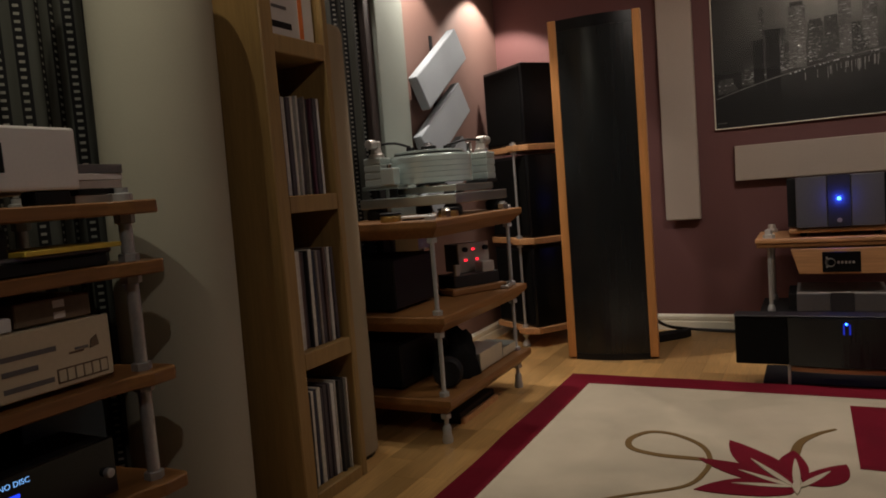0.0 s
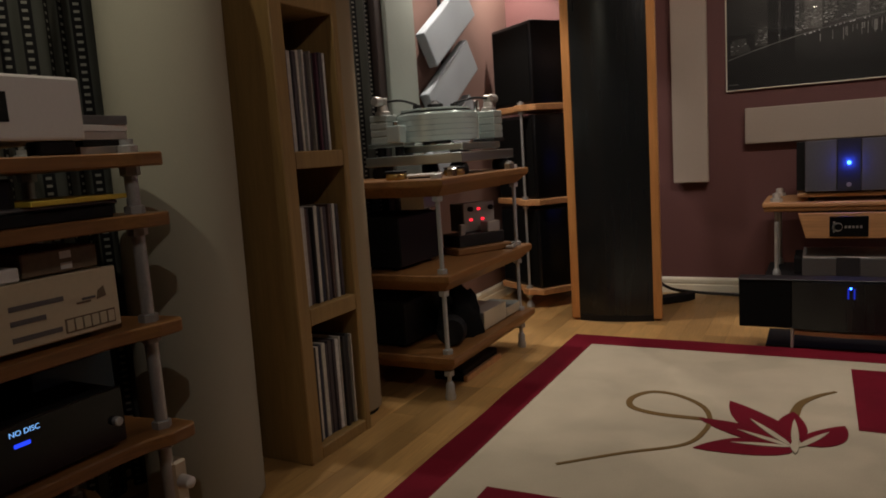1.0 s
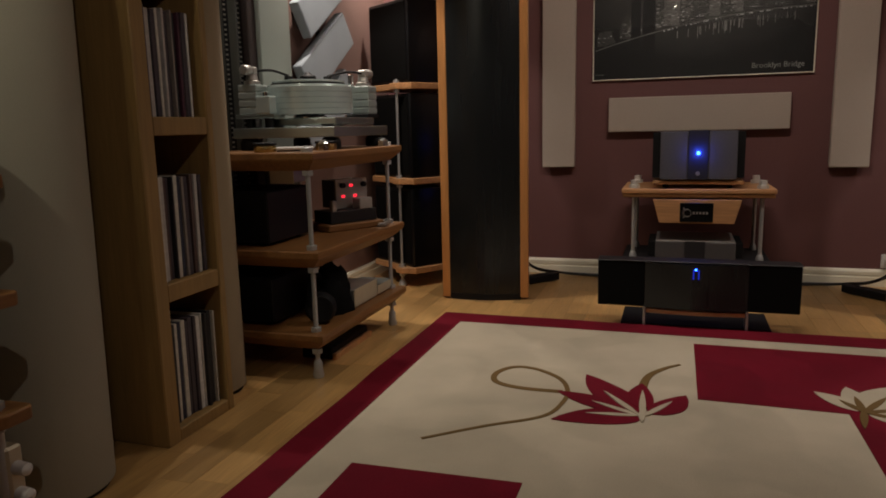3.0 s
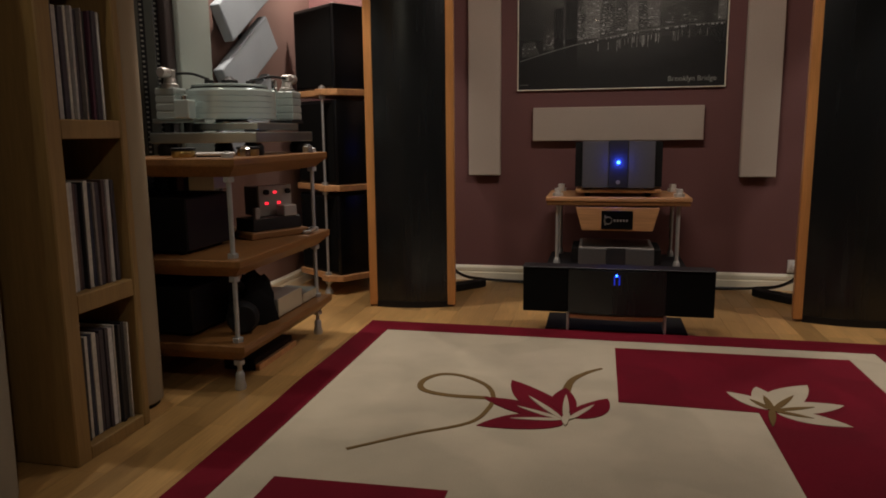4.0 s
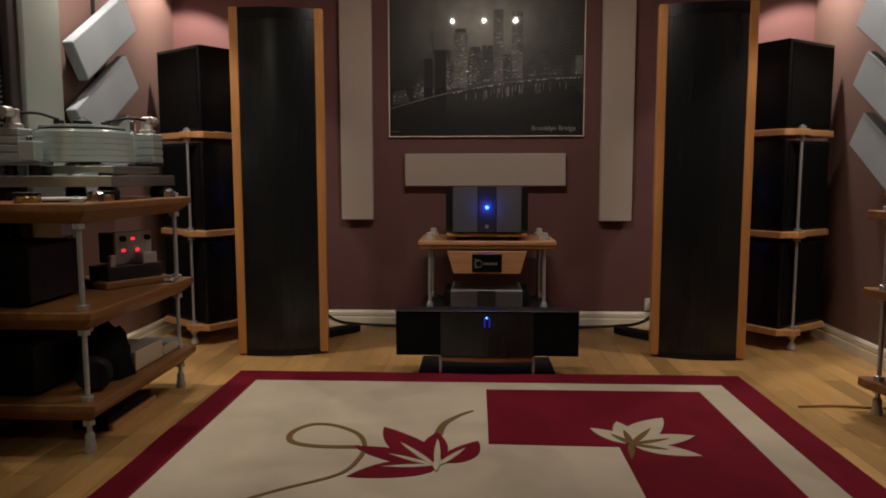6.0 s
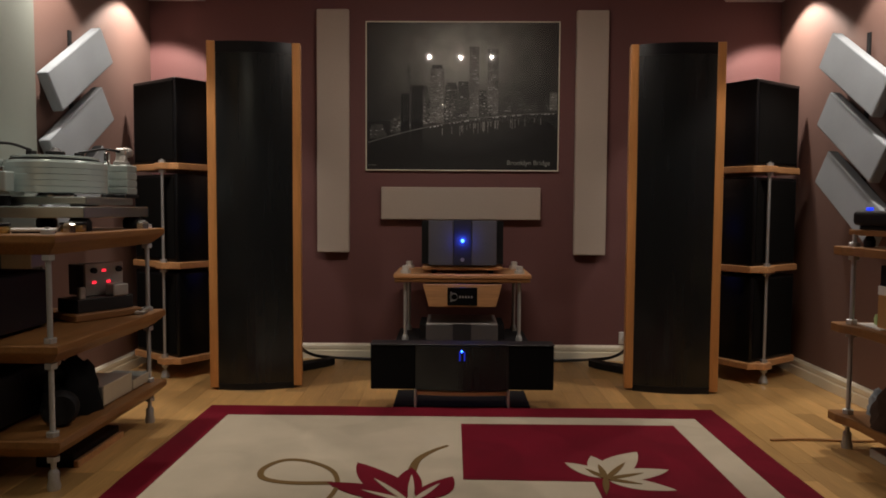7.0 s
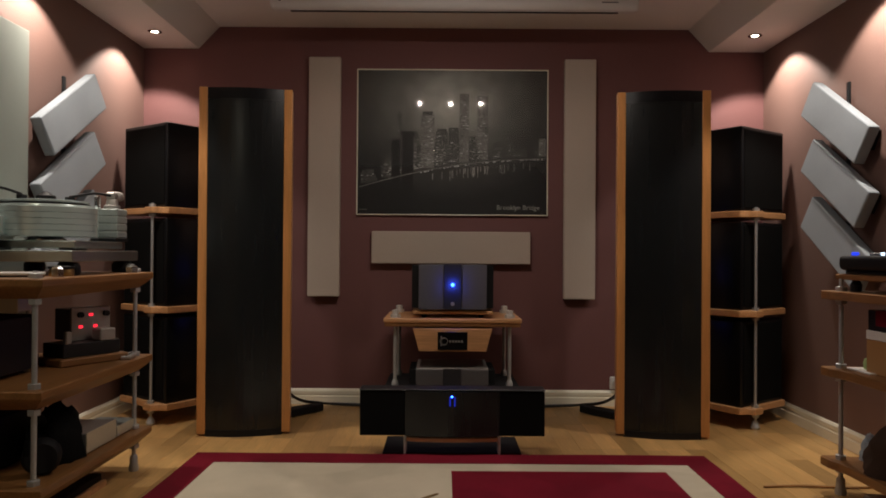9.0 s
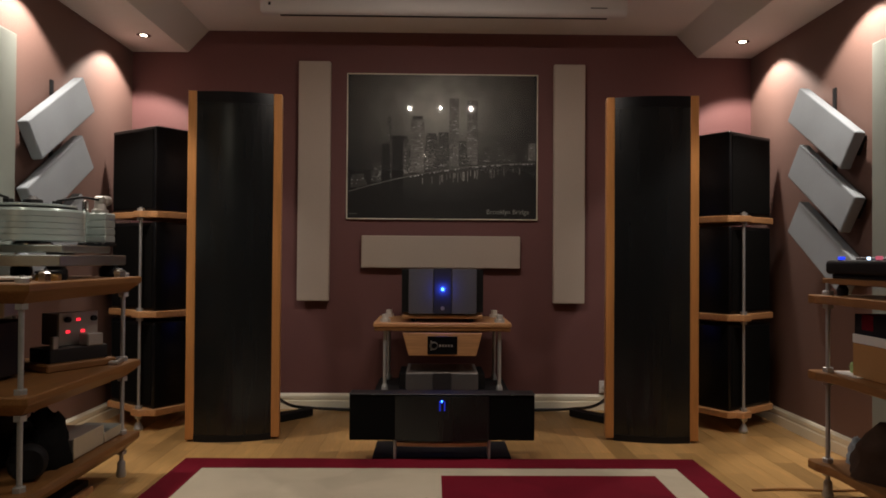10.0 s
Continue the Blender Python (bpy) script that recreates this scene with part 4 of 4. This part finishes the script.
def arm_tower(x, y, z0, h, w, tip):
    bm = bmesh.new()
    n = 4
    for k in range(n):
        a = z0 + (h - z0) * k / n
        box(x - w, x + w, y - w, y + w, a, a + (h - z0) / n - 0.003, 0.004, bm)
    box(x - w + 0.004, x + w - 0.004, y - w + 0.004, y + w - 0.004, z0 + 0.002, h - 0.002, 0, bm)
    ob = part("arm_tower", bm, M["satin_alu"], tt, "ribbed aluminium arm tower")
    part("arm_base", lathe([(0.034, h - 0.0028), (0.034, h + 0.012), (0.026, h + 0.016), (0.022, h + 0.04)], 20, (x, y, 0)), M["silver"], ob, "round bearing housing", 40)
    part("pivot", box(x - 0.020, x + 0.020, y - 0.016, y + 0.016, h + 0.0402, h + 0.072, 0.005), M["silver"], ob)
    d = 1 if y > 0 else -1
    part("counterweight", lathe([(0.017, -0.024), (0.021, -0.019), (0.021, 0.019), (0.017, 0.024)], 18, (x + 0.004, y + d * 0.044, h + 0.056), "y"), M["silver"], ob, "round counterweight", 40)
    part("lift_bar", box(x - 0.05, x - 0.03, y - d * 0.05 - 0.012, y - d * 0.05 + 0.012, h - 0.002, h + 0.05, 0.004), M["chrome"], ob)
    part("tonearm", tube(curve_pts([(x, y - d * 0.0162, h + 0.056), ((x + tip[0]) / 2 + 0.008, (y + tip[1]) / 2, h + 0.058), (tip[0], tip[1], 0.312)], 12), 0.0055), M["black"], ob, "slim dark tonearm", 60)
    part("headshell", box(tip[0] - 0.011, tip[0] + 0.011, tip[1] - 0.02, tip[1] + 0.02, 0.293, 0.311, 0.002), M["black"], ob)


part("arm_board", box(-0.235, -0.05, -0.25, -0.16, 0.132, 0.148, 0.003), M["alu"], tt, "thick aluminium arm board")
part("arm_board", box(0.07, 0.180, 0.180, 0.305, 0.1305, 0.146, 0.003), M["black"], tt, "black arm board")
arm_tower(0.128, 0.255, 0.1462, 0.277, 0.047, (0.05, 0.05))
arm_tower(-0.185, -0.185, 0.1482, 0.275, 0.045, (-0.07, -0.08))
mp = part("motor_pod", box(-0.128, -0.060, -0.262, -0.205, 0.1482, 0.222, 0.006, segs=2), M["acrylic"], tt, "pale square motor pod")
part("pulley", lathe([(0.012, 0.2222), (0.012, 0.238), (0.015, 0.241)], 16, (-0.094, -0.234, 0)), M["chrome"], mp, "", 40)
for x in (-0.19, -0.10):
    part("pillar", lathe([(0.020, 0.0925), (0.020, 0.1318)], 16, (x, -0.205, 0)), M["black"], tt, "", 40)
# small things beside it
for x, y, h, w in ((-1.405, -2.02, 0.034, 0.022), (-1.395, -1.46, 0.030, 0.026)):
    k = thing("steel_puck", "small polished steel puck on the rack shelf", "puck", pose(x, y, 0.8675), "steel pucks")
    part("body", lathe([(w, 0), (w, h * 0.8), (w * 0.8, h)], 6), M["chrome"], k)
    part("cap", lathe([(w * 0.5, h), (w * 0.5, h + 0.006)], 12), M["steel"], k)
for x, y in ((-1.60, -2.12), (-1.44, -1.93)):
    k = thing("brass_weight", "round brass and black record weight on the shelf", "weight", pose(x, y, 0.8675))
    part("body", lathe([(0.040, 0), (0.042, 0.006), (0.042, 0.020), (0.038, 0.026)], 28), mat("brass", (0.55, 0.40, 0.16), 0.3, 1.0), k, "", 40)
    part("rim", lathe([(0.044, 0.026), (0.044, 0.034), (0.038, 0.036)], 28), M["black"], k, "", 40)
br = thing("record_brush", "flat pale record brush lying on the rack shelf", "brush", pose(-1.50, -2.07, 0.8675, 0, 0, 20))
part("handle", box(-0.07, 0.07, -0.02, 0.02, 0.006, 0.018, 0.004), M["white"], br)
part("bristles", box(-0.065, 0.065, -0.016, 0.016, 0, 0.0058, 0), M["black"], br)

# ---- on the turntable rack's lower shelves ----
ps = thing("tube_phono_stage", "small silver phono stage with red digits standing on its shelf", "phono stage", pose(-1.50, -1.62, 0.5025, 0, 0, -30))
part("wood_base", box(-0.16, 0.03, -0.13, 0.17, 0.0, 0.030, 0.005), M["mahogany"], ps, "reddish wooden base")
part("chassis", box(-0.14, 0.0, -0.10, 0.15, 0.0302, 0.085, 0.003), M["satin"], ps)
part("front_panel", box(-0.09, -0.075, -0.02, 0.155, 0.0855, 0.222, 0.003), M["silver"], ps, "silver meter panel")
part("rear_box", box(-0.20, -0.0905, -0.015, 0.15, 0.0855, 0.215, 0.003), M["greyfront"], ps)
for y, z in ((0.065, 0.190), (0.085, 0.142), (0.02, 0.142)):
    part("digit_display", box(-0.0748, -0.0735, y - 0.0085, y + 0.0085, z - 0.0055, z + 0.0055, 0), M["red_led"], ps, "glowing red digits")
for y in (0.015, 0.13):
    part("knob", lathe([(0.012, -0.075), (0.012, -0.060)], 16, (0, y, 0.192), "x"), M["black"], ps, "", 40)
part("transformer", box(-0.055, 0.005, 0.055, 0.125, 0.0855, 0.135, 0.004), M["silver"], ps, "bright square can")
part("valve_can", box(-0.020, 0.004, -0.092, -0.066, 0.0855, 0.135, 0.004), M["silver"], ps, "bright upright can")
# black boxes added for the shade and vague dark gear deep in the rack
for z, h, y0 in ((0.5025, 0.215, -2.13), (0.1845, 0.19, -2.13)):
    ob = thing("dark_gear_block", "bulky black box standing in for dark gear and shade deep on the shelf", "power supply", pose(-1.60, y0, z), "black units on the turntable rack")
    part("case", box(-0.30, -0.008, 0.0, 0.34, 0.012, h, 0.004), M["black"], ob)
    part("front_plate", box(-0.0078, 0.0, 0.002, 0.338, 0.014, h - 0.003, 0.003), M["satin"], ob, "satin black front")
    for y in (0.04, 0.30):
        part("foot", lathe([(0.016, 0), (0.016, 0.0118)], 12, (-0.05, y, 0)), M["rubber"], ob)
rc = thing("remote_control", "slim silver remote control lying on the shelf", "remote control", pose(-1.40, -1.46, 0.5025, 0, 0, 12))
part("body", box(-0.02, 0.02, -0.07, 0.07, 0, 0.016, 0.004), M["silver"], rc)
for k in range(4):
    part("button", lathe([(0.006, 0.016), (0.006, 0.018)], 10, (0, -0.045 + 0.03 * k, 0)), M["black"], rc)
sv = thing("silver_unit", "slim silver unit slung beneath the turntable shelf", "preamplifier", pose(-1.57, -2.00, 0.7365))
part("case", box(-0.055, 0.045, -0.05, 0.07, 0.008, 0.062, 0.004), M["silver"], sv)
part("front_plate", box(-0.058, 0.048, -0.056, -0.0502, 0.006, 0.061, 0.002), M["champagne"], sv)


def soft_heap(name, label, category, at, sx, sy, sz, material, seed):
    """A crumpled cloth heap."""
    bm = bmesh.new()
    n, k = 28, 12
    rings = []
    for j in range(k + 1):
        a = math.pi / 2 * j / k
        ring = []
        for i in range(n):
            b = 2 * math.pi * i / n
            q = Vector((math.cos(b) * math.cos(a), math.sin(b) * math.cos(a), math.sin(a)))
            f = 1 + 0.22 * noise.noise(q * 2.2 + Vector((seed, 0, 0))) + 0.10 * noise.noise(q * 6 + Vector((0, seed, 0)))
            ring.append(bm.verts.new((q.x * sx * f, q.y * sy * f, max(0, q.z * sz * f))))
        rings.append(ring)
    for a, b in zip(rings, rings[1:]):
        for i in range(n):
            bm.faces.new((a[i], a[(i + 1) % n], b[(i + 1) % n], b[i]))
    bm.faces.new(rings[0][::-1])
    bmesh.ops.remove_doubles(bm, verts=bm.verts, dist=1e-4)
    return solid(name, bm, M[material], label, category, at, smooth=60)


hp = thing("headphones", "black padded headphones lying on the lower shelf", "headphones", pose(-1.47, -1.98, 0.1845, 0, 0, 25))
part("ear_cup", lathe([(0.05, -0.03), (0.062, -0.01), (0.062, 0.02), (0.05, 0.03)], 24, (0, -0.07, 0.064), "y"), M["black"], hp, "", 40)
part("ear_cup", lathe([(0.05, -0.03), (0.062, -0.01), (0.062, 0.02), (0.05, 0.03)], 24, (0, 0.06, 0.064), "y"), M["black"], hp, "", 40)
part("headband", tube([(0.02 * math.cos(a) - 0.02, -0.005 + 0.085 * math.cos(a), 0.075 + 0.11 * math.sin(a)) for a in [math.pi * i / 16 for i in range(17)]], 0.014), M["cloth"], hp, "padded headband", 60)
soft_heap("black_bag", "crumpled black cloth bag on the lower shelf", "bag", pose(-1.50, -1.85, 0.1845), 0.09, 0.12, 0.20, "cloth", 3.1)
for k, (y0, y1, h, mt, lb) in enumerate(((-1.80, -1.565, 0.080, "silver", "low silver box unit on the lower shelf"), (-1.55, -1.37, 0.044, "alu", "slim bright metal box unit on the lower shelf"))):
    ob = thing("power_supply", lb, "power supply", pose(-1.455, 0, 0.1845), "small power supplies")
    part("case", box(-0.12, 0.045, y0, y1, 0.006, h, 0.003), M[mt], ob)
    part("front_plate", box(0.0452, 0.050, y0 - 0.003, y1 + 0.003, 0.004, h + 0.002, 0.002), M["champagne"], ob)
    part("foot", box(0.0, 0.03, y0 + 0.01, y1 - 0.01, 0.0, 0.0058, 0), M["rubber"], ob)
bar = thing("wooden_plinth", "dark low plinth with a pale front lip under the rack", "plinth", pose(-1.43, -1.95, 0))
part("block", box(-0.16, -0.02, 0, 0.36, 0, 0.05, 0.004), M["black"], bar)
part("lip", box(-0.0198, 0.0, 0, 0.36, 0, 0.026, 0.003), M["maple"], bar, "pale wooden lip")

# ---- on the equipment rack ----
wbx = thing("white_amplifier", "white boxy amplifier with a dark window on the rack", "amplifier", pose(-1.47, -3.535, 1.0065))
part("case", box(-0.30, 0, -0.42, 0, 0.030, 0.156, 0.006, segs=2), M["white"], wbx)
part("window", box(-0.001, 0.0015, -0.33, -0.155, 0.066, 0.122, 0), M["gloss"], wbx, "dark display window")
for y in (-0.05, -0.37):
    part("foot", box(-0.06, -0.005, y - 0.045, y + 0.03, 0, 0.0298, 0.004), M["black"], wbx)
for k, (z, w, mt) in enumerate(((0.0, 0.018, "silver"), (0.0185, 0.012, "black"), (0.031, 0.018, "silver"), (0.0495, 0.014, "white"), (0.064, 0.020, "greyfront"))):
    solid("disc_case", box(-0.14, 0, -0.062 + 0.003 * (k % 2), 0.062 - 0.004 * (k % 3), 0, w, 0.001), M[mt], "flat %s disc case stacked on the rack" % {"silver": "silver", "black": "black", "white": "white", "greyfront": "dark grey"}[mt], "disc case",
          pose(-1.50, -3.466, 1.0065 + z, 0, 0, (-4, 3, 0, 5, -2)[k]), "stacked disc cases")
mg = solid("magazine", box(-0.20, 0, -0.22, 0, 0, 0.010, 0.001), M["yellow"], "yellow-covered magazine lying on a dark tray", "magazine", pose(-1.45, -3.47, 0.9105, 0, 0, 3))
ty = thing("record_tray", "dark flat equipment tray on the rack", "tray", pose(-1.46, -3.50, 0.8735))
part("body", box(-0.26, 0, -0.40, 0, 0, 0.026, 0.003), M["black"], ty)
part("lid", box(-0.25, -0.01, -0.38, 0.02, 0.0262, 0.0365, 0.003), M["greyfront"], ty)
cup = thing("steel_puck", "small dark puck standing on the rack shelf", "puck", pose(-1.50, -3.72, 0.9105))
part("body", lathe([(0.03, 0.0), (0.032, 0.05), (0.026, 0.056)], 20), M["black"], cup, "", 40)
dk = thing("cassette_deck", "champagne-coloured hi-fi deck with rows of buttons", "hi-fi deck", pose(-1.465, -3.512, 0.6285))
part("case", box(-0.30, -0.008, -0.43, -0.002, 0.016, 0.138, 0.003), M["champagne"], dk)
part("front_panel", box(-0.0078, 0, -0.432, 0, 0.012, 0.142, 0.003), M["champagne"], dk)
for y0, y1, z0, z1 in ((-0.235, -0.125, 0.090, 0.100), (-0.235, -0.165, 0.062, 0.072), (-0.235, -0.135, 0.030, 0.040), (-0.085, -0.055, 0.082, 0.087)):
    part("slot", box(-0.001, 0.0012, y0, y1, z0, z1, 0), M["greyfront"], dk, "dark slot")
part("key_recess", box(-0.001, 0.0008, -0.128, -0.014, 0.022, 0.052, 0), M["brownline"], dk, "brownish key recess")
for k in range(6):
    part("key", box(0.0008, 0.0030, -0.126 + 0.0186 * k, -0.110 + 0.0186 * k, 0.025, 0.049, 0.001), M["champagne"], dk, "flat champagne key")
part("emblem", prism([(-0.052, 0.078), (-0.030, 0.082), (-0.034, 0.104), (-0.048, 0.096)], -0.001, 0.0012, "x"), M["brownline"], dk, "small brown emblem")
part("printed_bar", box(-0.001, 0.0011, -0.098, -0.066, 0.076, 0.080, 0), M["brownline"], dk, "printed brown line")
for y in (-0.06, -0.37):
    part("foot", lathe([(0.016, 0), (0.016, 0.0158)], 12, (-0.05, y, 0)), M["rubber"], dk)
bxx = solid("dark_case", box(-0.22, 0, -0.165, 0, 0, 0.048, 0.003), M["brownline"], "dark leather-look case lying on the deck", "case", pose(-1.50, -3.525, 0.7706))
for z0, z1 in ((0.006, 0.019), (0.028, 0.043)):
    part("label_patch", box(-0.0005, 0.001, -0.085, -0.060, z0, z1, 0), M["white"], bxx, "small white label")
solid("white_case", box(-0.20, 0, -0.20, 0, 0, 0.028, 0.003), M["white"], "flat white box lying on the deck", "box", pose(-1.475, -3.71, 0.7706))
pl = thing("disc_player", "black disc player with a glowing blue display", "disc player", pose(-1.465, -3.535, 0.3775))
part("case", box(-0.32, -0.008, -0.43, -0.003, 0.012, 0.128, 0.003), M["black"], pl)
part("front_panel", box(-0.0078, 0, -0.435, 0, 0.010, 0.132, 0.003), M["gloss"], pl)
words("NO DISC", 0.0150, glow("blue_segments", (0.22, 0.50, 1.0), 0.9), pl, Matrix(((0, 0, 1, 0.0015), (1, 0, 0, -0.247), (0, 1, 0, 0.108), (0, 0, 0, 1))), "display_text", "glowing pale blue display text")
part("lit_button", box(0.0, 0.003, -0.240, -0.208, 0.085, 0.093, 0.001), M["blue_halo"], pl, "glowing blue button")
part("knob", lathe([(0.010, 0.0), (0.010, 0.012), (0.008, 0.014)], 18, (0, -0.024, 0.060), "x"), M["steel"], pl, "steel knob", 40)
for y in (-0.06, -0.37):
    part("foot", lathe([(0.016, 0), (0.016, 0.0118)], 12, (-0.05, y, 0)), M["rubber"], pl)
solid("teal_box", box(-0.20, 0, -0.20, 0, 0, 0.17, 0.003), M["teal"], "dark teal cardboard box standing behind the player", "box", pose(-1.63, -3.43, 0.3775))
solid("card_box", box(-0.14, 0, -0.12, 0, 0, 0.10, 0.003), M["card"], "small orange-brown cardboard box on the rack", "box", pose(-1.66, -3.42, 0.6285))
strip = thing("power_strip", "pale upright power strip with white plugs by the rack", "power strip", pose(-1.47, -3.42, 0.0))
part("bar", box(-0.02, 0.02, -0.02, 0.02, 0.0, 0.29, 0.006), M["champagne"], strip)
for z in (0.18, 0.24):
    part("plug", lathe([(0.016, 0.02), (0.014, 0.05), (0.006, 0.056)], 14, (0, 0, z), "x"), M["white"], strip, "white plug", 40)

# ---- on the source rack ----
bd = solid("isolation_board", box(0, 0.36, -0.45, 0, 0, 0.022, 0.004), M["mahogany"], "reddish wooden isolation board on brass-topped feet", "board", pose(1.540, -1.60, 0.864))
for x in (0.04, 0.32):
    for y in (-0.08, -0.40):
        part("cone_foot", lathe([(0.02, -0.0455), (0.022, -0.02), (0.012, 0.0)], 16, (x, y, 0)), M["black"], bd)
dv = thing("second_turntable", "black low deck with small blue and white lamps", "turntable", pose(1.545, -1.61, 0.8865))
part("plinth", box(0, 0.34, -0.44, 0, 0.016, 0.075, 0.018, segs=4), M["black"], dv, "", 40)
part("underframe", box(0.02, 0.32, -0.42, -0.02, 0, 0.0158, 0.003), M["black"], dv)
part("platter", lathe([(0.15, 0.0755), (0.152, 0.082), (0.148, 0.085)], 48, (0.18, -0.21, 0)), M["greyfront"], dv, "dark platter", 40)
part("lamp", box(0.01, 0.03, -0.100, -0.078, 0.0755, 0.088, 0.002), M["blue_halo"], dv, "glowing blue lamp")
part("lamp", lathe([(0.006, 0.0755), (0.006, 0.086)], 12, (0.02, -0.264, 0)), glow("white_led", (0.55, 0.75, 1.0), 3), dv, "glowing white lamp")
part("lamp", box(0.012, 0.03, -0.335, -0.315, 0.0755, 0.090, 0.002), glow("pink_led", (1.0, 0.2, 0.3), 0.45), dv, "glowing pink lamp")
cb = thing("card_carton", "orange-brown carton with a white stripe on the shelf", "box", pose(1.585, -1.74, 0.5085))
part("carton", box(0, 0.25, -0.40, 0, 0, 0.13, 0.003), M["card"], cb)
part("stripe", box(-0.001, 0.251, -0.401, 0.001, 0.1305, 0.165, 0.002), M["white"], cb, "white lid band")
dcb = solid("black_box", box(0, 0.24, -0.38, 0, 0, 0.078, 0.003), M["black"], "black box with a red corner on the carton", "box", pose(1.588, -1.745, 0.674))
part("red_corner", box(-0.001, 0.05, -0.12, -0.05, 0.02, 0.0785, 0), M["red"], dcb, "red printed corner")
soft_heap("green_cloth", "crumpled pale green cloth on the shelf", "cloth", pose(1.66, -1.69, 0.5085), 0.05, 0.05, 0.06, "green", 5.2)
solid("paper_sheet", box(0, 0.12, -0.16, 0, 0, 0.004, 0.0005), M["white"], "white folded paper lying on the shelf", "paper", pose(1.56, -1.645, 0.5085))
soft_heap("dark_bag", "dark brown crumpled bag on the lowest shelf", "bag", pose(1.70, -1.86, 0.1425), 0.17, 0.16, 0.20, "browncloth", 9.4)
soft_heap("lilac_cloth", "small lilac cloth draped over the lowest shelf", "cloth", pose(1.66, -1.665, 0.1425), 0.045, 0.05, 0.10, "white_felt", 2.4)

ob = solid("flat_box", box(0, 0.30, 0, 0.58, 0, 0.036, 0.004), M["paper"], "flat pale cardboard box lying on the floor under the rack", "box", pose(1.575, -2.32, 0.0005))
sk = thing("wall_socket", "white wall socket with a plug by the skirting", "socket", pose(1.040, 0, 0.105))
part("plate", box(-0.04, 0.04, -0.012, 0, 0, 0.08, 0.004), M["white"], sk)
part("plug", lathe([(0.02, -0.045), (0.022, -0.02), (0.022, -0.0125)], 16, (0, 0, 0.04), "y"), M["white"], sk, "", 40)

# ---- cables ----


def cable(ctrl, r, material, label):
    solid("cable", tube(curve_pts(ctrl, 40), r), M[material], label, "cable", smooth=60)


for s in (-1, 1):
    cable([(s * 1.02, -0.55, 0.30), (s * 0.93, -0.30, 0.10), (s * 0.80, -0.14, 0.035), (s * 0.62, -0.08, 0.012), (s * 0.42, -0.07, 0.008)], 0.008, "rubber", "thick black loudspeaker cable along the skirting")
    cable([(s * 1.00, -0.55, 0.22), (s * 0.90, -0.22, 0.06), (s * 0.74, -0.05, 0.014), (s * 0.46, -0.05, 0.008)], 0.006, "greyfront", "grey loudspeaker cable along the skirting")
cable([(1.27, -1.565, 0.006), (1.42, -1.555, 0.007), (1.60, -1.57, 0.006), (1.78, -1.56, 0.006)], 0.005, "card", "thin brown cable lying on the floor")

# ---- floor ----
floor = structure("floor", box(-XW, XW, YB, 0, -0.10, -0.010, 0), M["joint"], "honey oak strip parquet floor", "floor")
W, L = 0.1036, 0.50
boards = [mesh_of("plank", box(0.0003, W - 0.0003, 0.0003, L - 0.0003, -0.0095, 0, 0.0006), M["plank"])]
rf = random.Random(11)
rest = bmesh.new()
for i in range(38):
    shift = rf.choice((0, 0.17, 0.33)) + rf.uniform(-0.03, 0.03)
    j = 0
    y = -shift
    while y > YB:
        y0, y1 = max(y - L, YB), min(y, 0)
        x = -XW + i * (2 * XW / 38)
        on_rug = X0 + 0.1 < x < X1 - 0.2 and y1 < Y1 - 0.1 and y0 > Y0
        if y0 > -3.3 and not on_rug and abs((y1 - y0) - L) < 1e-6:
            ob = new("plank", boards[0])
            ob.parent, ob.matrix_basis = floor, pose(x, y0, 0)
        else:
            box(x + 0.0003, x + W - 0.0003, y0 + 0.0003, y1 - 0.0003, -0.0095, 0, 0, rest)
        y -= L
    if shift > 0.01:
        box(-XW + i * (2 * XW / 38) + 0.0006, -XW + i * (2 * XW / 38) + W - 0.0006, -shift + 0.0006, -0.0006, -0.0095, 0, 0, rest)
ob = part("plank_field", rest, M["plank"], floor, "honey oak strips")
tagged(ob, kind="stuff")
